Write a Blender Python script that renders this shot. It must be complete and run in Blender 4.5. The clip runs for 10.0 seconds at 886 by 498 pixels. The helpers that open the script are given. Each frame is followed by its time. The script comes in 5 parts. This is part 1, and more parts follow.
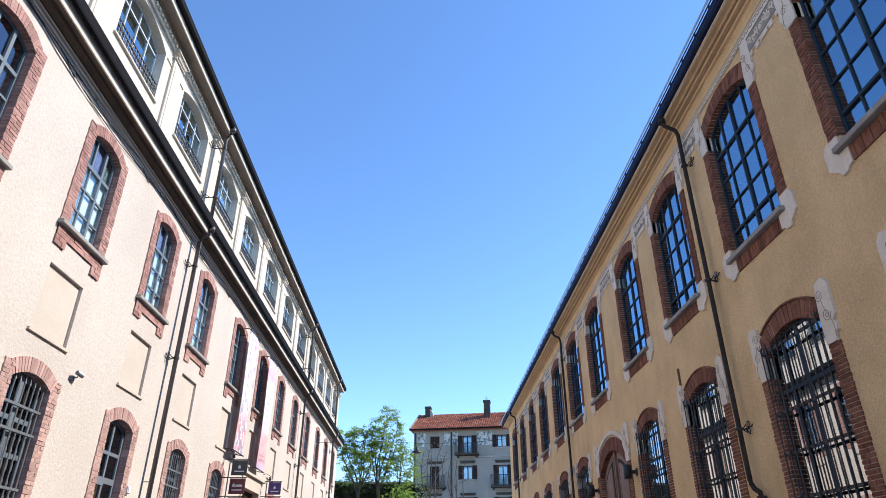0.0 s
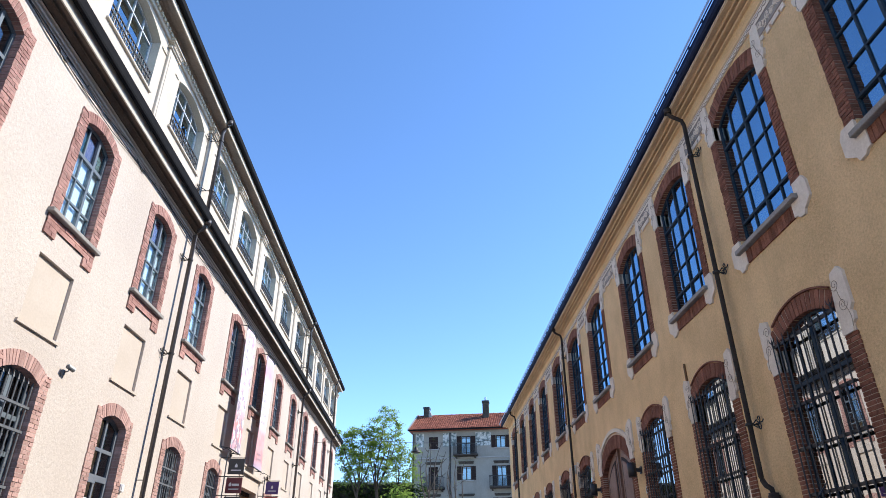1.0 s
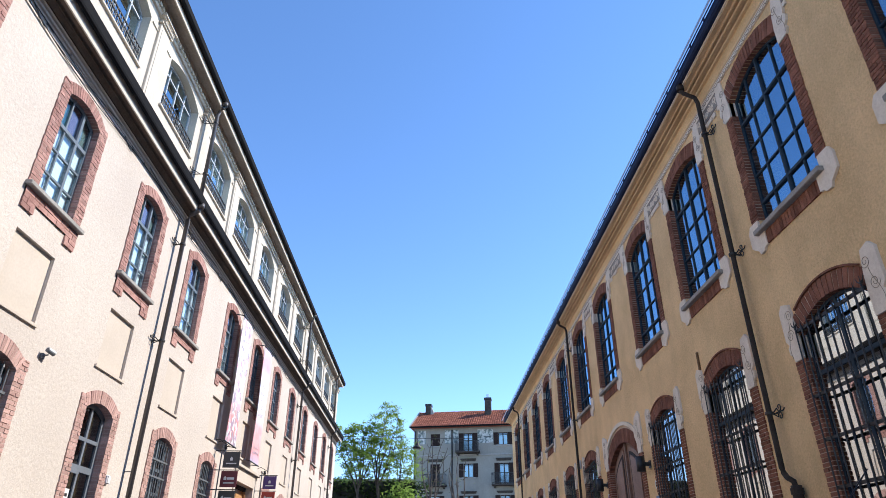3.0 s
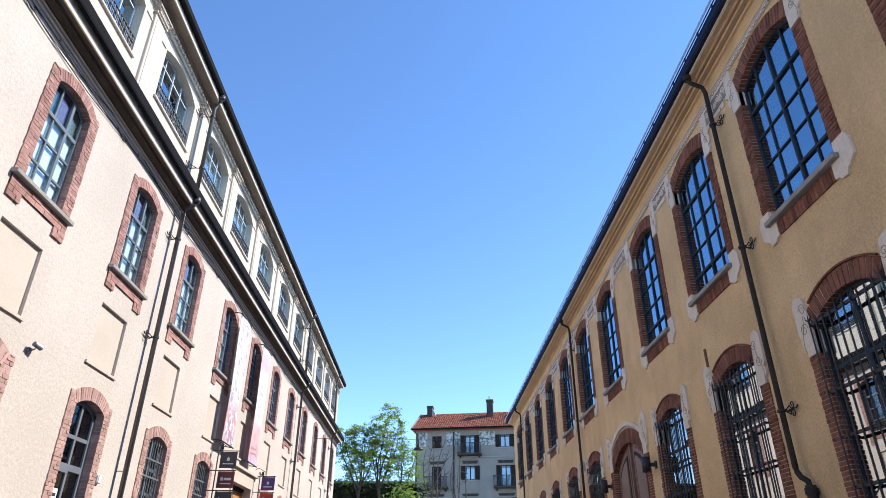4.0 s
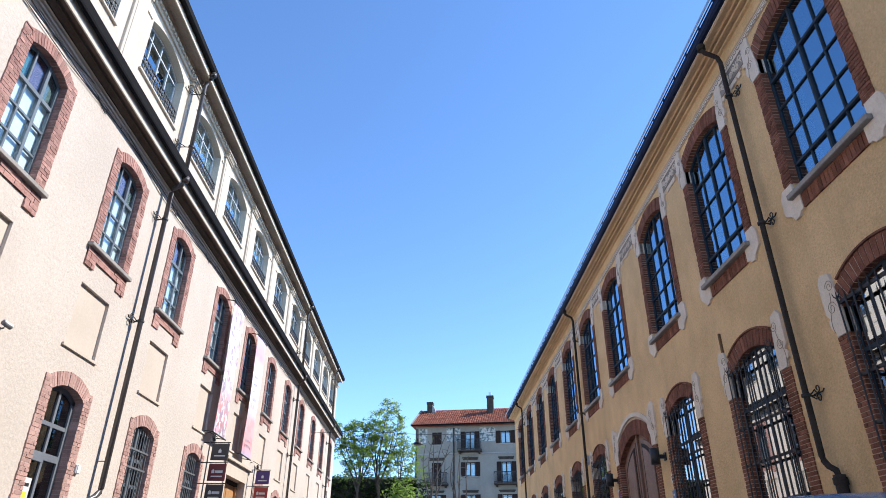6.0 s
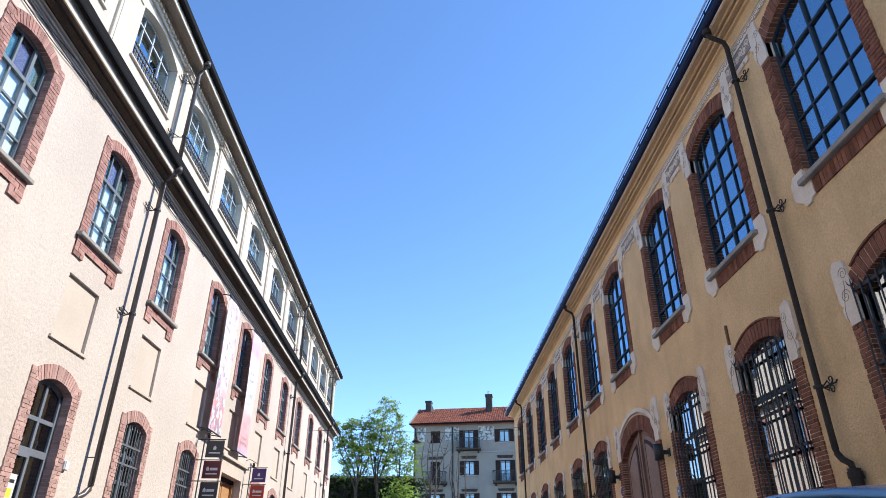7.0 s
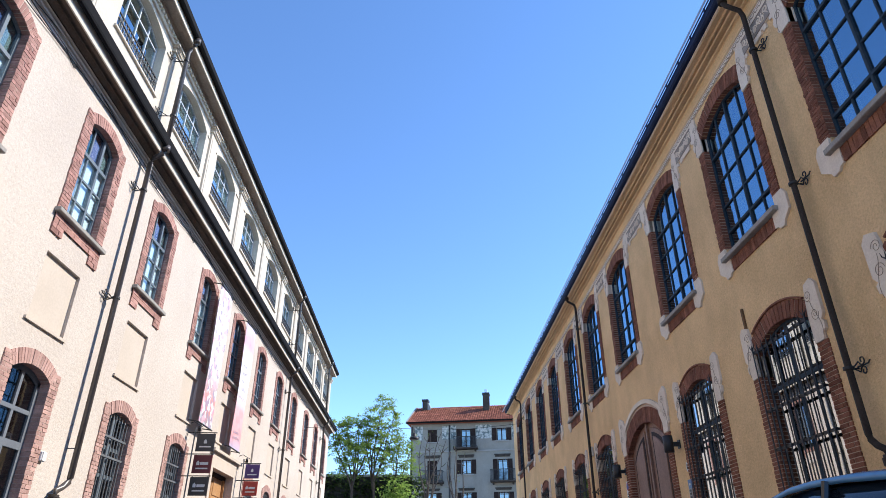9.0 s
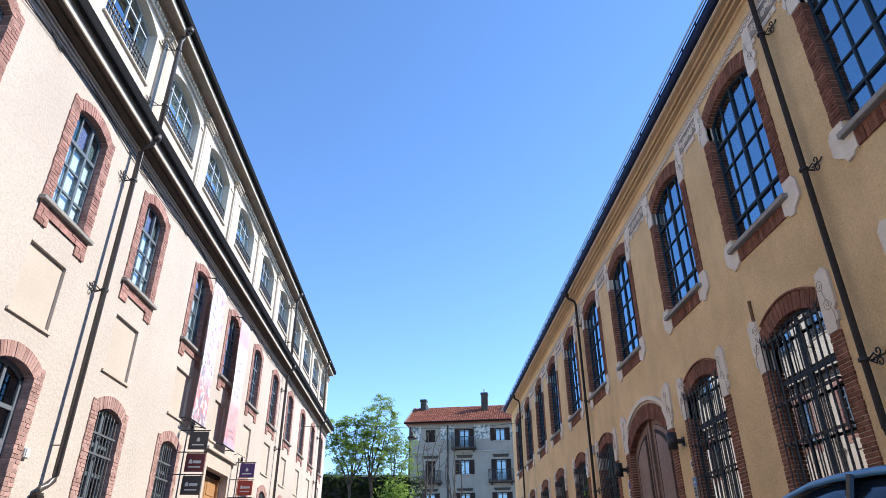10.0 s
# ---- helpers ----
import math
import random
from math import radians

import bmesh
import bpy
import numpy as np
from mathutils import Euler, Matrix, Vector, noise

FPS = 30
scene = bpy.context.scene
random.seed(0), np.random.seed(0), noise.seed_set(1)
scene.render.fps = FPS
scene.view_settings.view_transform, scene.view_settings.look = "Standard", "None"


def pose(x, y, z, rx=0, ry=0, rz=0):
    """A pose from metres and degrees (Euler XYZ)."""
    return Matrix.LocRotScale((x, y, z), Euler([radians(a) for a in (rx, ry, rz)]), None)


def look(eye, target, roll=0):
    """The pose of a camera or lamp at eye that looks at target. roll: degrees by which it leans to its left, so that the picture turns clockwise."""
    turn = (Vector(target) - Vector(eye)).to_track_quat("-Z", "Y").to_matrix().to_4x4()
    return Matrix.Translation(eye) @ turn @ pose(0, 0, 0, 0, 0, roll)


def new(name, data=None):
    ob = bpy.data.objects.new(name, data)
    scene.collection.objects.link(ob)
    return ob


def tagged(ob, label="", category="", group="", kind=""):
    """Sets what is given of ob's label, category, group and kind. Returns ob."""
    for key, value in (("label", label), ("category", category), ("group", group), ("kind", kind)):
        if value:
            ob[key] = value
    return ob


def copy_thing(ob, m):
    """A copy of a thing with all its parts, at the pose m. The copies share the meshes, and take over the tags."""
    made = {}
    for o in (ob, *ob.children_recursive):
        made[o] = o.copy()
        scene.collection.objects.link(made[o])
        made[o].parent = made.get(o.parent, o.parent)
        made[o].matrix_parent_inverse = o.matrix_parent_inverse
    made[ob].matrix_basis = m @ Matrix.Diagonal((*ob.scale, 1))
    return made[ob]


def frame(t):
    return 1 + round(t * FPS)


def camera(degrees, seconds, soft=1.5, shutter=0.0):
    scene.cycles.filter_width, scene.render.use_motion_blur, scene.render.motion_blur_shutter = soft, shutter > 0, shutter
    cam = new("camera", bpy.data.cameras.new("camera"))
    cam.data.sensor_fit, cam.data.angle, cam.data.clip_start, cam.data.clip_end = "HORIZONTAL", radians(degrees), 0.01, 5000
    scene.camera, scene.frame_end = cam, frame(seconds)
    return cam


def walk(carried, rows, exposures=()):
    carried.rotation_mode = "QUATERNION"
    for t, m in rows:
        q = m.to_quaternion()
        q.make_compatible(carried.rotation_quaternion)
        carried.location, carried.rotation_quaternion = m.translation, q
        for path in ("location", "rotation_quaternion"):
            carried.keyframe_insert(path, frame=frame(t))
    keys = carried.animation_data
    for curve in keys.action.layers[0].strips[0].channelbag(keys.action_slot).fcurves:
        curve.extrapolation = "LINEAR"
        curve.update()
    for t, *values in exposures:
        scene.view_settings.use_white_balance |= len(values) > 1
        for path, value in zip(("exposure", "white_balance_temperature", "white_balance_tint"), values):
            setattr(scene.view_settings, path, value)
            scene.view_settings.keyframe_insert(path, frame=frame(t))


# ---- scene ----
cam = camera(69.8, 10.0, soft=0.5)
PATH = [
    (0, (0.012, -0.651, 0.85), (0.055, 1.125, 1.769), 0.1),
    (0.5, (-0.001, -0.514, 0.855), (0.046, 1.262, 1.774), -0.0),
    (1, (-0.035, -0.365, 0.833), (0.014, 1.409, 1.755), 0.0),
    (1.5, (-0.011, -0.242, 0.832), (0.032, 1.534, 1.75), 0.1),
    (2, (-0.009, -0.092, 0.819), (0.034, 1.684, 1.738), 0.2),
    (2.5, (-0.019, 0.037, 0.821), (0.024, 1.815, 1.736), 0.2),
    (4, (0.01, 0.474, 0.821), (0.046, 2.247, 1.745), 0.3),
    (4.5, (0.013, 0.626, 0.813), (0.048, 2.401, 1.733), 0.4),
    (5, (0.015, 0.783, 0.81), (0.049, 2.558, 1.73), 0.4),
    (5.5, (0.027, 0.937, 0.816), (0.061, 2.713, 1.735), 0.4),
    (7, (0.015, 1.37, 0.806), (0.056, 3.148, 1.722), 0.2),
    (7.5, (-0.007, 1.521, 0.803), (0.037, 3.296, 1.722), 0.2),
    (8, (-0.025, 1.663, 0.801), (0.022, 3.439, 1.719), 0.1),
    (8.5, (-0.031, 1.804, 0.783), (0.018, 3.58, 1.701), 0.1),
    (9, (-0.046, 1.946, 0.771), (0.007, 3.723, 1.687), -0.0),
    (9.5, (-0.043, 2.095, 0.764), (0.013, 3.871, 1.682), -0.1),
    (10, (-0.044, 2.25, 0.768), (0.015, 4.026, 1.686), -0.1),
]
walk(cam, [(t, look(eye, target, roll)) for t, eye, target, roll in PATH])

# ---- world, sun and sky ----
SUN_DIR = Vector((0.76, 0.14, 0.645)).normalized()
world = bpy.data.worlds.new("sky")
scene.world = world
world.use_nodes = True
_wn = world.node_tree
_sky = _wn.nodes.new("ShaderNodeTexSky")
_sky.sky_type = "NISHITA"
_sky.sun_disc = False
_sky.sun_elevation = math.asin(SUN_DIR.z)
_sky.sun_rotation = math.atan2(SUN_DIR.x, SUN_DIR.y)
_sky.altitude = 1200.0
_sky.air_density = 0.74
_sky.dust_density = 0.0
_sky.ozone_density = 2.0
_hs = _wn.nodes.new("ShaderNodeHueSaturation")
_hs.inputs["Saturation"].default_value = 1.13
_hs.inputs["Hue"].default_value = 0.502
_wn.links.new(_sky.outputs[0], _hs.inputs["Color"])
_wn.links.new(_hs.outputs[0], _wn.nodes["Background"].inputs[0])
_wn.nodes["Background"].inputs[1].default_value = 0.288
sun = new("sun", bpy.data.lights.new("sun", "SUN"))
sun.data.energy = 4.85
sun.data.angle = radians(0.53)
sun.data.color = (1.0, 0.95, 0.87)
sun.matrix_world = look(SUN_DIR * 100, (0, 0, 0))
scene.view_settings.exposure = 0.55

# ---- materials ----


def material(name):
    m = bpy.data.materials.new(name)
    m.use_nodes = True
    return m, m.node_tree, m.node_tree.nodes["Principled BSDF"]


def node(tree, kind, **values):
    n = tree.nodes.new(kind)
    for key, value in values.items():
        n.inputs[key].default_value = value
    return n


def surface(name, dark, light, rough=0.85, scale=3.0, fine=40.0, bump=0.3, bump_dist=0.01, vary=0.0, metal=0.0, island=False, stain=0.0, stain_col=(0.1, 0.08, 0.06)):
    """Two-scale noise paint: broad patches and fine grain, with fine relief."""
    m, t, b = material(name)
    n1 = node(t, "ShaderNodeTexNoise", Scale=scale, Detail=6.0, Roughness=0.65)
    n2 = node(t, "ShaderNodeTexNoise", Scale=fine, Detail=5.0, Roughness=0.7)
    world_pos = t.nodes.new("ShaderNodeNewGeometry")
    t.links.new(world_pos.outputs["Position"], n1.inputs["Vector"])
    t.links.new(world_pos.outputs["Position"], n2.inputs["Vector"])
    add = t.nodes.new("ShaderNodeMath")
    add.operation = "ADD"
    half = t.nodes.new("ShaderNodeMath")
    half.operation = "MULTIPLY"
    half.inputs[1].default_value = 0.5
    t.links.new(n1.outputs[0], add.inputs[0])
    t.links.new(n2.outputs[0], add.inputs[1])
    t.links.new(add.outputs[0], half.inputs[0])
    ramp = t.nodes.new("ShaderNodeValToRGB")
    ramp.color_ramp.elements[0].position, ramp.color_ramp.elements[1].position = 0.40, 0.60
    ramp.color_ramp.elements[0].color, ramp.color_ramp.elements[1].color = (*dark, 1), (*light, 1)
    t.links.new(half.outputs[0], ramp.inputs[0])
    out = ramp.outputs[0]
    if vary:
        if island:
            rnd = t.nodes.new("ShaderNodeNewGeometry").outputs["Random Per Island"]
        else:
            rnd = t.nodes.new("ShaderNodeObjectInfo").outputs["Random"]
        hsv = t.nodes.new("ShaderNodeHueSaturation")
        mr = t.nodes.new("ShaderNodeMapRange")
        mr.inputs["To Min"].default_value, mr.inputs["To Max"].default_value = 1 - vary, 1 + vary
        t.links.new(rnd, mr.inputs["Value"])
        t.links.new(mr.outputs[0], hsv.inputs["Value"])
        t.links.new(out, hsv.inputs["Color"])
        out = hsv.outputs[0]
    if stain:
        # vertical streaks of dirt
        mp = t.nodes.new("ShaderNodeMapping")
        mp.inputs["Scale"].default_value = (1.6, 1.6, 0.22)
        n3 = node(t, "ShaderNodeTexNoise", Scale=1.3, Detail=7.0, Roughness=0.6)
        t.links.new(world_pos.outputs["Position"], mp.inputs["Vector"])
        t.links.new(mp.outputs[0], n3.inputs["Vector"])
        mr2 = t.nodes.new("ShaderNodeMapRange")
        mr2.inputs["From Min"].default_value, mr2.inputs["From Max"].default_value = 0.5, 0.78
        mr2.inputs["To Max"].default_value = stain
        t.links.new(n3.outputs[0], mr2.inputs["Value"])
        mix = t.nodes.new("ShaderNodeMixRGB")
        mix.inputs[2].default_value = (*stain_col, 1)
        t.links.new(mr2.outputs[0], mix.inputs[0])
        t.links.new(out, mix.inputs[1])
        out = mix.outputs[0]
    t.links.new(out, b.inputs["Base Color"])
    b.inputs["Roughness"].default_value = rough
    b.inputs["Metallic"].default_value = metal
    if rough >= 0.6:
        b.inputs["Specular IOR Level"].default_value = 0.12
    if bump:
        bp = t.nodes.new("ShaderNodeBump")
        bp.inputs["Strength"].default_value = bump
        bp.inputs["Distance"].default_value = bump_dist
        t.links.new(n2.outputs[0], bp.inputs["Height"])
        t.links.new(bp.outputs[0], b.inputs["Normal"])
    return m


def glass(name, facing, tint, rough=0.01, coat=(1, 1, 1)):
    """Window glass: clear in front of the dark room, and a mirror that strengthens towards grazing angles."""
    m, t, b = material(name)
    t.nodes.remove(b)
    out = t.nodes["Material Output"]
    lw = t.nodes.new("ShaderNodeLayerWeight")
    lw.inputs["Blend"].default_value = 0.5
    pw = t.nodes.new("ShaderNodeMath")
    pw.operation = "POWER"
    pw.inputs[1].default_value = 4.0
    mr = t.nodes.new("ShaderNodeMapRange")
    mr.inputs["To Min"].default_value = facing
    t.links.new(lw.outputs["Facing"], pw.inputs[0])
    t.links.new(pw.outputs[0], mr.inputs["Value"])
    clear = t.nodes.new("ShaderNodeBsdfTransparent")
    clear.inputs[0].default_value = (*tint, 1)
    gloss = t.nodes.new("ShaderNodeBsdfGlossy")
    gloss.inputs["Color"].default_value = (*coat, 1)
    gloss.inputs["Roughness"].default_value = rough
    wav = node(t, "ShaderNodeTexNoise", Scale=1.4, Detail=1.0)
    bp = t.nodes.new("ShaderNodeBump")
    bp.inputs["Strength"].default_value, bp.inputs["Distance"].default_value = 0.05, 0.02
    gp = t.nodes.new("ShaderNodeNewGeometry")
    t.links.new(gp.outputs["Position"], wav.inputs["Vector"])
    t.links.new(wav.outputs[0], bp.inputs["Height"])
    t.links.new(bp.outputs[0], gloss.inputs["Normal"])
    mix = t.nodes.new("ShaderNodeMixShader")
    t.links.new(mr.outputs[0], mix.inputs[0])
    t.links.new(clear.outputs[0], mix.inputs[1])
    t.links.new(gloss.outputs[0], mix.inputs[2])
    t.links.new(mix.outputs[0], out.inputs[0])
    return m


M_PINK = surface("cream pink render", (0.49, 0.425, 0.365), (0.59, 0.52, 0.45), 0.95, 0.5, 20.0, 0.55, 0.022, stain=0.2, stain_col=(0.5, 0.42, 0.35))
M_PALE = surface("smooth pale plaster", (0.49, 0.42, 0.345), (0.56, 0.48, 0.40), 0.9, 1.5, 30.0, 0.12, 0.005)
M_UPPER = surface("ivory painted plaster", (0.50, 0.445, 0.365), (0.585, 0.525, 0.44), 0.9, 1.2, 30.0, 0.15, 0.005, stain=0.12, stain_col=(0.45, 0.4, 0.34))
# brown of the middle eave, darkened to carry the shade under it
M_EAVE_SHADE = surface("brown eave plaster with shade in tone", (0.125, 0.095, 0.075), (0.18, 0.14, 0.11), 0.85, 2.0, 30.0, 0.15, 0.005)
M_EAVE = surface("brown beige eave plaster", (0.27, 0.22, 0.18), (0.37, 0.31, 0.26), 0.85, 2.0, 30.0, 0.15, 0.005)
M_OCHRE = surface("ochre roughcast render", (0.70, 0.475, 0.245), (0.92, 0.64, 0.345), 0.95, 0.9, 30.0, 1.0, 0.03, stain=0.3, stain_col=(0.54, 0.36, 0.185))
M_OCHRE_TRIM = surface("smooth ochre cornice paint", (0.66, 0.48, 0.285), (0.78, 0.595, 0.38), 0.85, 1.4, 30.0, 0.12, 0.005, stain=0.15, stain_col=(0.3, 0.22, 0.14))
M_CAST = surface("pale cast stone", (0.66, 0.56, 0.45), (0.80, 0.70, 0.575), 0.9, 2.2, 40.0, 0.15, 0.004, stain=0.2, stain_col=(0.36, 0.3, 0.23))
M_CARVE = surface("incised grey line", (0.20, 0.155, 0.12), (0.27, 0.21, 0.165), 0.95, 3.0, 40.0, 0.1)
M_FRIEZE = surface("grey sgraffito ground", (0.26, 0.23, 0.20), (0.34, 0.30, 0.26), 0.95, 3.0, 50.0, 0.2)
M_BRICK_L = surface("rose red brick", (0.27, 0.14, 0.118), (0.44, 0.26, 0.22), 0.9, 5.0, 60.0, 0.4, 0.006, vary=0.22)
M_BRICK_LI = surface("rose red brick laid", (0.27, 0.14, 0.118), (0.44, 0.26, 0.22), 0.9, 5.0, 60.0, 0.4, 0.006, vary=0.22, island=True)
M_BRICK_R = surface("dark red brick", (0.15, 0.062, 0.04), (0.27, 0.118, 0.076), 0.85, 5.0, 60.0, 0.4, 0.006, vary=0.25)
M_BRICK_RI = surface("dark red brick laid", (0.15, 0.062, 0.04), (0.27, 0.118, 0.076), 0.85, 5.0, 60.0, 0.4, 0.006, vary=0.25, island=True)
M_BRICK_G = surface("faded rose brick", (0.34, 0.20, 0.17), (0.48, 0.31, 0.265), 0.9, 5.0, 60.0, 0.4, 0.006, vary=0.2)
M_BRICK_GI = surface("faded rose brick laid", (0.34, 0.20, 0.17), (0.48, 0.31, 0.265), 0.9, 5.0, 60.0, 0.4, 0.006, vary=0.2, island=True)
M_MORTAR_L = surface("rose mortar", (0.40, 0.29, 0.245), (0.50, 0.38, 0.325), 0.95, 4.0, 60.0, 0.3)
M_MORTAR_R = surface("brown mortar", (0.44, 0.34, 0.27), (0.56, 0.45, 0.36), 0.95, 4.0, 60.0, 0.3)
M_STONE = surface("grey sill stone", (0.26, 0.24, 0.215), (0.37, 0.345, 0.31), 0.8, 3.0, 50.0, 0.25, 0.005, stain=0.3)
M_FRAME_L = surface("blue grey window paint", (0.10, 0.125, 0.145), (0.145, 0.175, 0.20), 0.5, 3.0, 40.0, 0.05)
M_FRAME_D = surface("mid grey door paint", (0.12, 0.135, 0.155), (0.165, 0.18, 0.20), 0.5, 3.0, 40.0, 0.05)
M_FRAME_U = surface("pale blue grey window paint", (0.36, 0.39, 0.42), (0.46, 0.49, 0.52), 0.5, 3.0, 40.0, 0.05)
M_FRAME_R = surface("slate blue window steel", (0.026, 0.042, 0.058), (0.042, 0.062, 0.082), 0.6, 3.0, 40.0, 0.05)
M_IRON = surface("black wrought iron", (0.010, 0.010, 0.011), (0.02, 0.02, 0.021), 0.55, 6.0, 60.0, 0.15, 0.003)
M_IRON_GREY = surface("grey painted iron", (0.10, 0.104, 0.108), (0.145, 0.15, 0.155), 0.5, 6.0, 60.0, 0.1, 0.003)
M_PIPE = surface("brown painted metal pipe", (0.028, 0.022, 0.019), (0.05, 0.04, 0.034), 0.6, 4.0, 50.0, 0.05, 0.003)
M_PIPE_L = surface("grey brown painted metal pipe", (0.06, 0.05, 0.045), (0.095, 0.08, 0.072), 0.35, 4.0, 50.0, 0.05, 0.003)
M_GUTTER = surface("dark gutter metal", (0.006, 0.006, 0.007), (0.012, 0.011, 0.011), 0.85, 4.0, 50.0, 0.05, 0.003)
M_GUTTER.node_tree.nodes["Principled BSDF"].inputs["Specular IOR Level"].default_value = 0.1
M_GUTTER_B = surface("blue black gutter metal", (0.012, 0.02, 0.05), (0.02, 0.032, 0.075), 0.7, 4.0, 50.0, 0.05, 0.003)
# near-black colour stands in for the gloom of unlit rooms
M_ROOM_SHADE = surface("room shade plaster", (0.05, 0.05, 0.055), (0.08, 0.08, 0.085), 0.95, 1.0, 10.0, 0.0)
M_BLIND = surface("white cloth blind", (0.66, 0.74, 0.78), (0.76, 0.82, 0.84), 0.9, 2.0, 40.0, 0.05)
M_ROOF = surface("red clay roof tile", (0.19, 0.065, 0.042), (0.32, 0.12, 0.078), 0.9, 1.2, 14.0, 0.5, 0.03, vary=0.3, island=True)
M_GREYWALL = surface("grey house render", (0.245, 0.238, 0.21), (0.305, 0.298, 0.265), 0.95, 0.6, 12.0, 0.2, 0.01, stain=0.2)
M_HOUSE_TRIM = surface("pale grey house trim", (0.26, 0.26, 0.25), (0.36, 0.36, 0.34), 0.9, 1.0, 20.0, 0.1)
M_SHUTTER = surface("dark brown shutter wood", (0.020, 0.012, 0.011), (0.036, 0.024, 0.021), 0.6, 3.0, 30.0, 0.2)
M_CHIM = surface("dark chimney render", (0.04, 0.035, 0.032), (0.085, 0.075, 0.066), 0.95, 2.0, 20.0, 0.2)
M_GROUND = surface("grey street paving", (0.33, 0.305, 0.28), (0.45, 0.42, 0.385), 0.9, 0.6, 60.0, 0.4, 0.01, stain=0.0)
M_PAVE = surface("grey stone paving", (0.24, 0.23, 0.21), (0.33, 0.31, 0.29), 0.85, 1.5, 40.0, 0.3, 0.01, vary=0.12)
M_WOOD = surface("brown door wood", (0.17, 0.092, 0.062), (0.28, 0.16, 0.11), 0.55, 2.0, 30.0, 0.15, 0.004, stain=0.4, stain_col=(0.06, 0.03, 0.02))
M_OAK = surface("honey varnished door wood", (0.36, 0.18, 0.075), (0.52, 0.29, 0.13), 0.45, 2.0, 25.0, 0.15, 0.004)
M_BARK = surface("grey brown bark", (0.05, 0.04, 0.032), (0.10, 0.082, 0.066), 0.95, 4.0, 30.0, 0.6, 0.02)
M_LEAF = surface("fresh green leaf", (0.10, 0.14, 0.03), (0.20, 0.27, 0.065), 0.6, 1.5, 20.0, 0.0, vary=0.35, island=True)
M_LEAF_D = surface("dark hedge leaf", (0.022, 0.036, 0.013), (0.045, 0.068, 0.024), 0.6, 1.5, 20.0, 0.0, vary=0.35, island=True)
for _m, _c in ((M_LEAF, (0.29, 0.42, 0.09)), (M_LEAF_D, (0.045, 0.07, 0.02))):
    _t = _m.node_tree
    _tr = _t.nodes.new("ShaderNodeBsdfTranslucent")
    _tr.inputs[0].default_value = (*_c, 1)
    _mx = _t.nodes.new("ShaderNodeMixShader")
    _mx.inputs[0].default_value = 0.55
    _t.links.new(_t.nodes["Principled BSDF"].outputs[0], _mx.inputs[1])
    _t.links.new(_tr.outputs[0], _mx.inputs[2])
    _t.links.new(_mx.outputs[0], _t.nodes["Material Output"].inputs[0])
M_GLASS_R = glass("blue coated window glass", 0.42, (0.45, 0.55, 0.62), coat=(0.62, 0.85, 1.0))
M_GLASS_D = glass("door glass", 0.10, (0.35, 0.38, 0.40))
M_GLASS_G = glass("ground floor window glass", 0.42, (0.5, 0.54, 0.56))
M_GLASS_L = glass("clear window glass", 0.08, (0.86, 0.95, 0.98))
M_GLASS_F = [glass("teal fanlight glass", 0.10, (0.30, 0.50, 0.55)), glass("violet fanlight glass", 0.14, (0.42, 0.40, 0.50)), glass("grey fanlight glass", 0.13, (0.40, 0.50, 0.52))]
M_GLASS_U = glass("upper window glass", 0.42, (0.55, 0.62, 0.66), coat=(0.8, 0.95, 1.0))
M_WHITE = surface("white enamel", (0.62, 0.62, 0.60), (0.72, 0.72, 0.70), 0.4, 4.0, 40.0, 0.05)
M_BLACK = surface("black plastic", (0.015, 0.015, 0.016), (0.025, 0.025, 0.026), 0.5, 4.0, 40.0, 0.05)


def plain(name, col, rough=0.5, metal=0.0):
    m, t, b = material(name)
    n = node(t, "ShaderNodeTexNoise", Scale=6.0, Detail=4.0)
    ramp = t.nodes.new("ShaderNodeValToRGB")
    ramp.color_ramp.elements[0].color = (*[c * 0.85 for c in col], 1)
    ramp.color_ramp.elements[1].color = (*[min(1, c * 1.12) for c in col], 1)
    t.links.new(n.outputs[0], ramp.inputs[0])
    t.links.new(ramp.outputs[0], b.inputs["Base Color"])
    b.inputs["Roughness"].default_value, b.inputs["Metallic"].default_value = rough, metal
    return m


# ---- mesh helpers ----


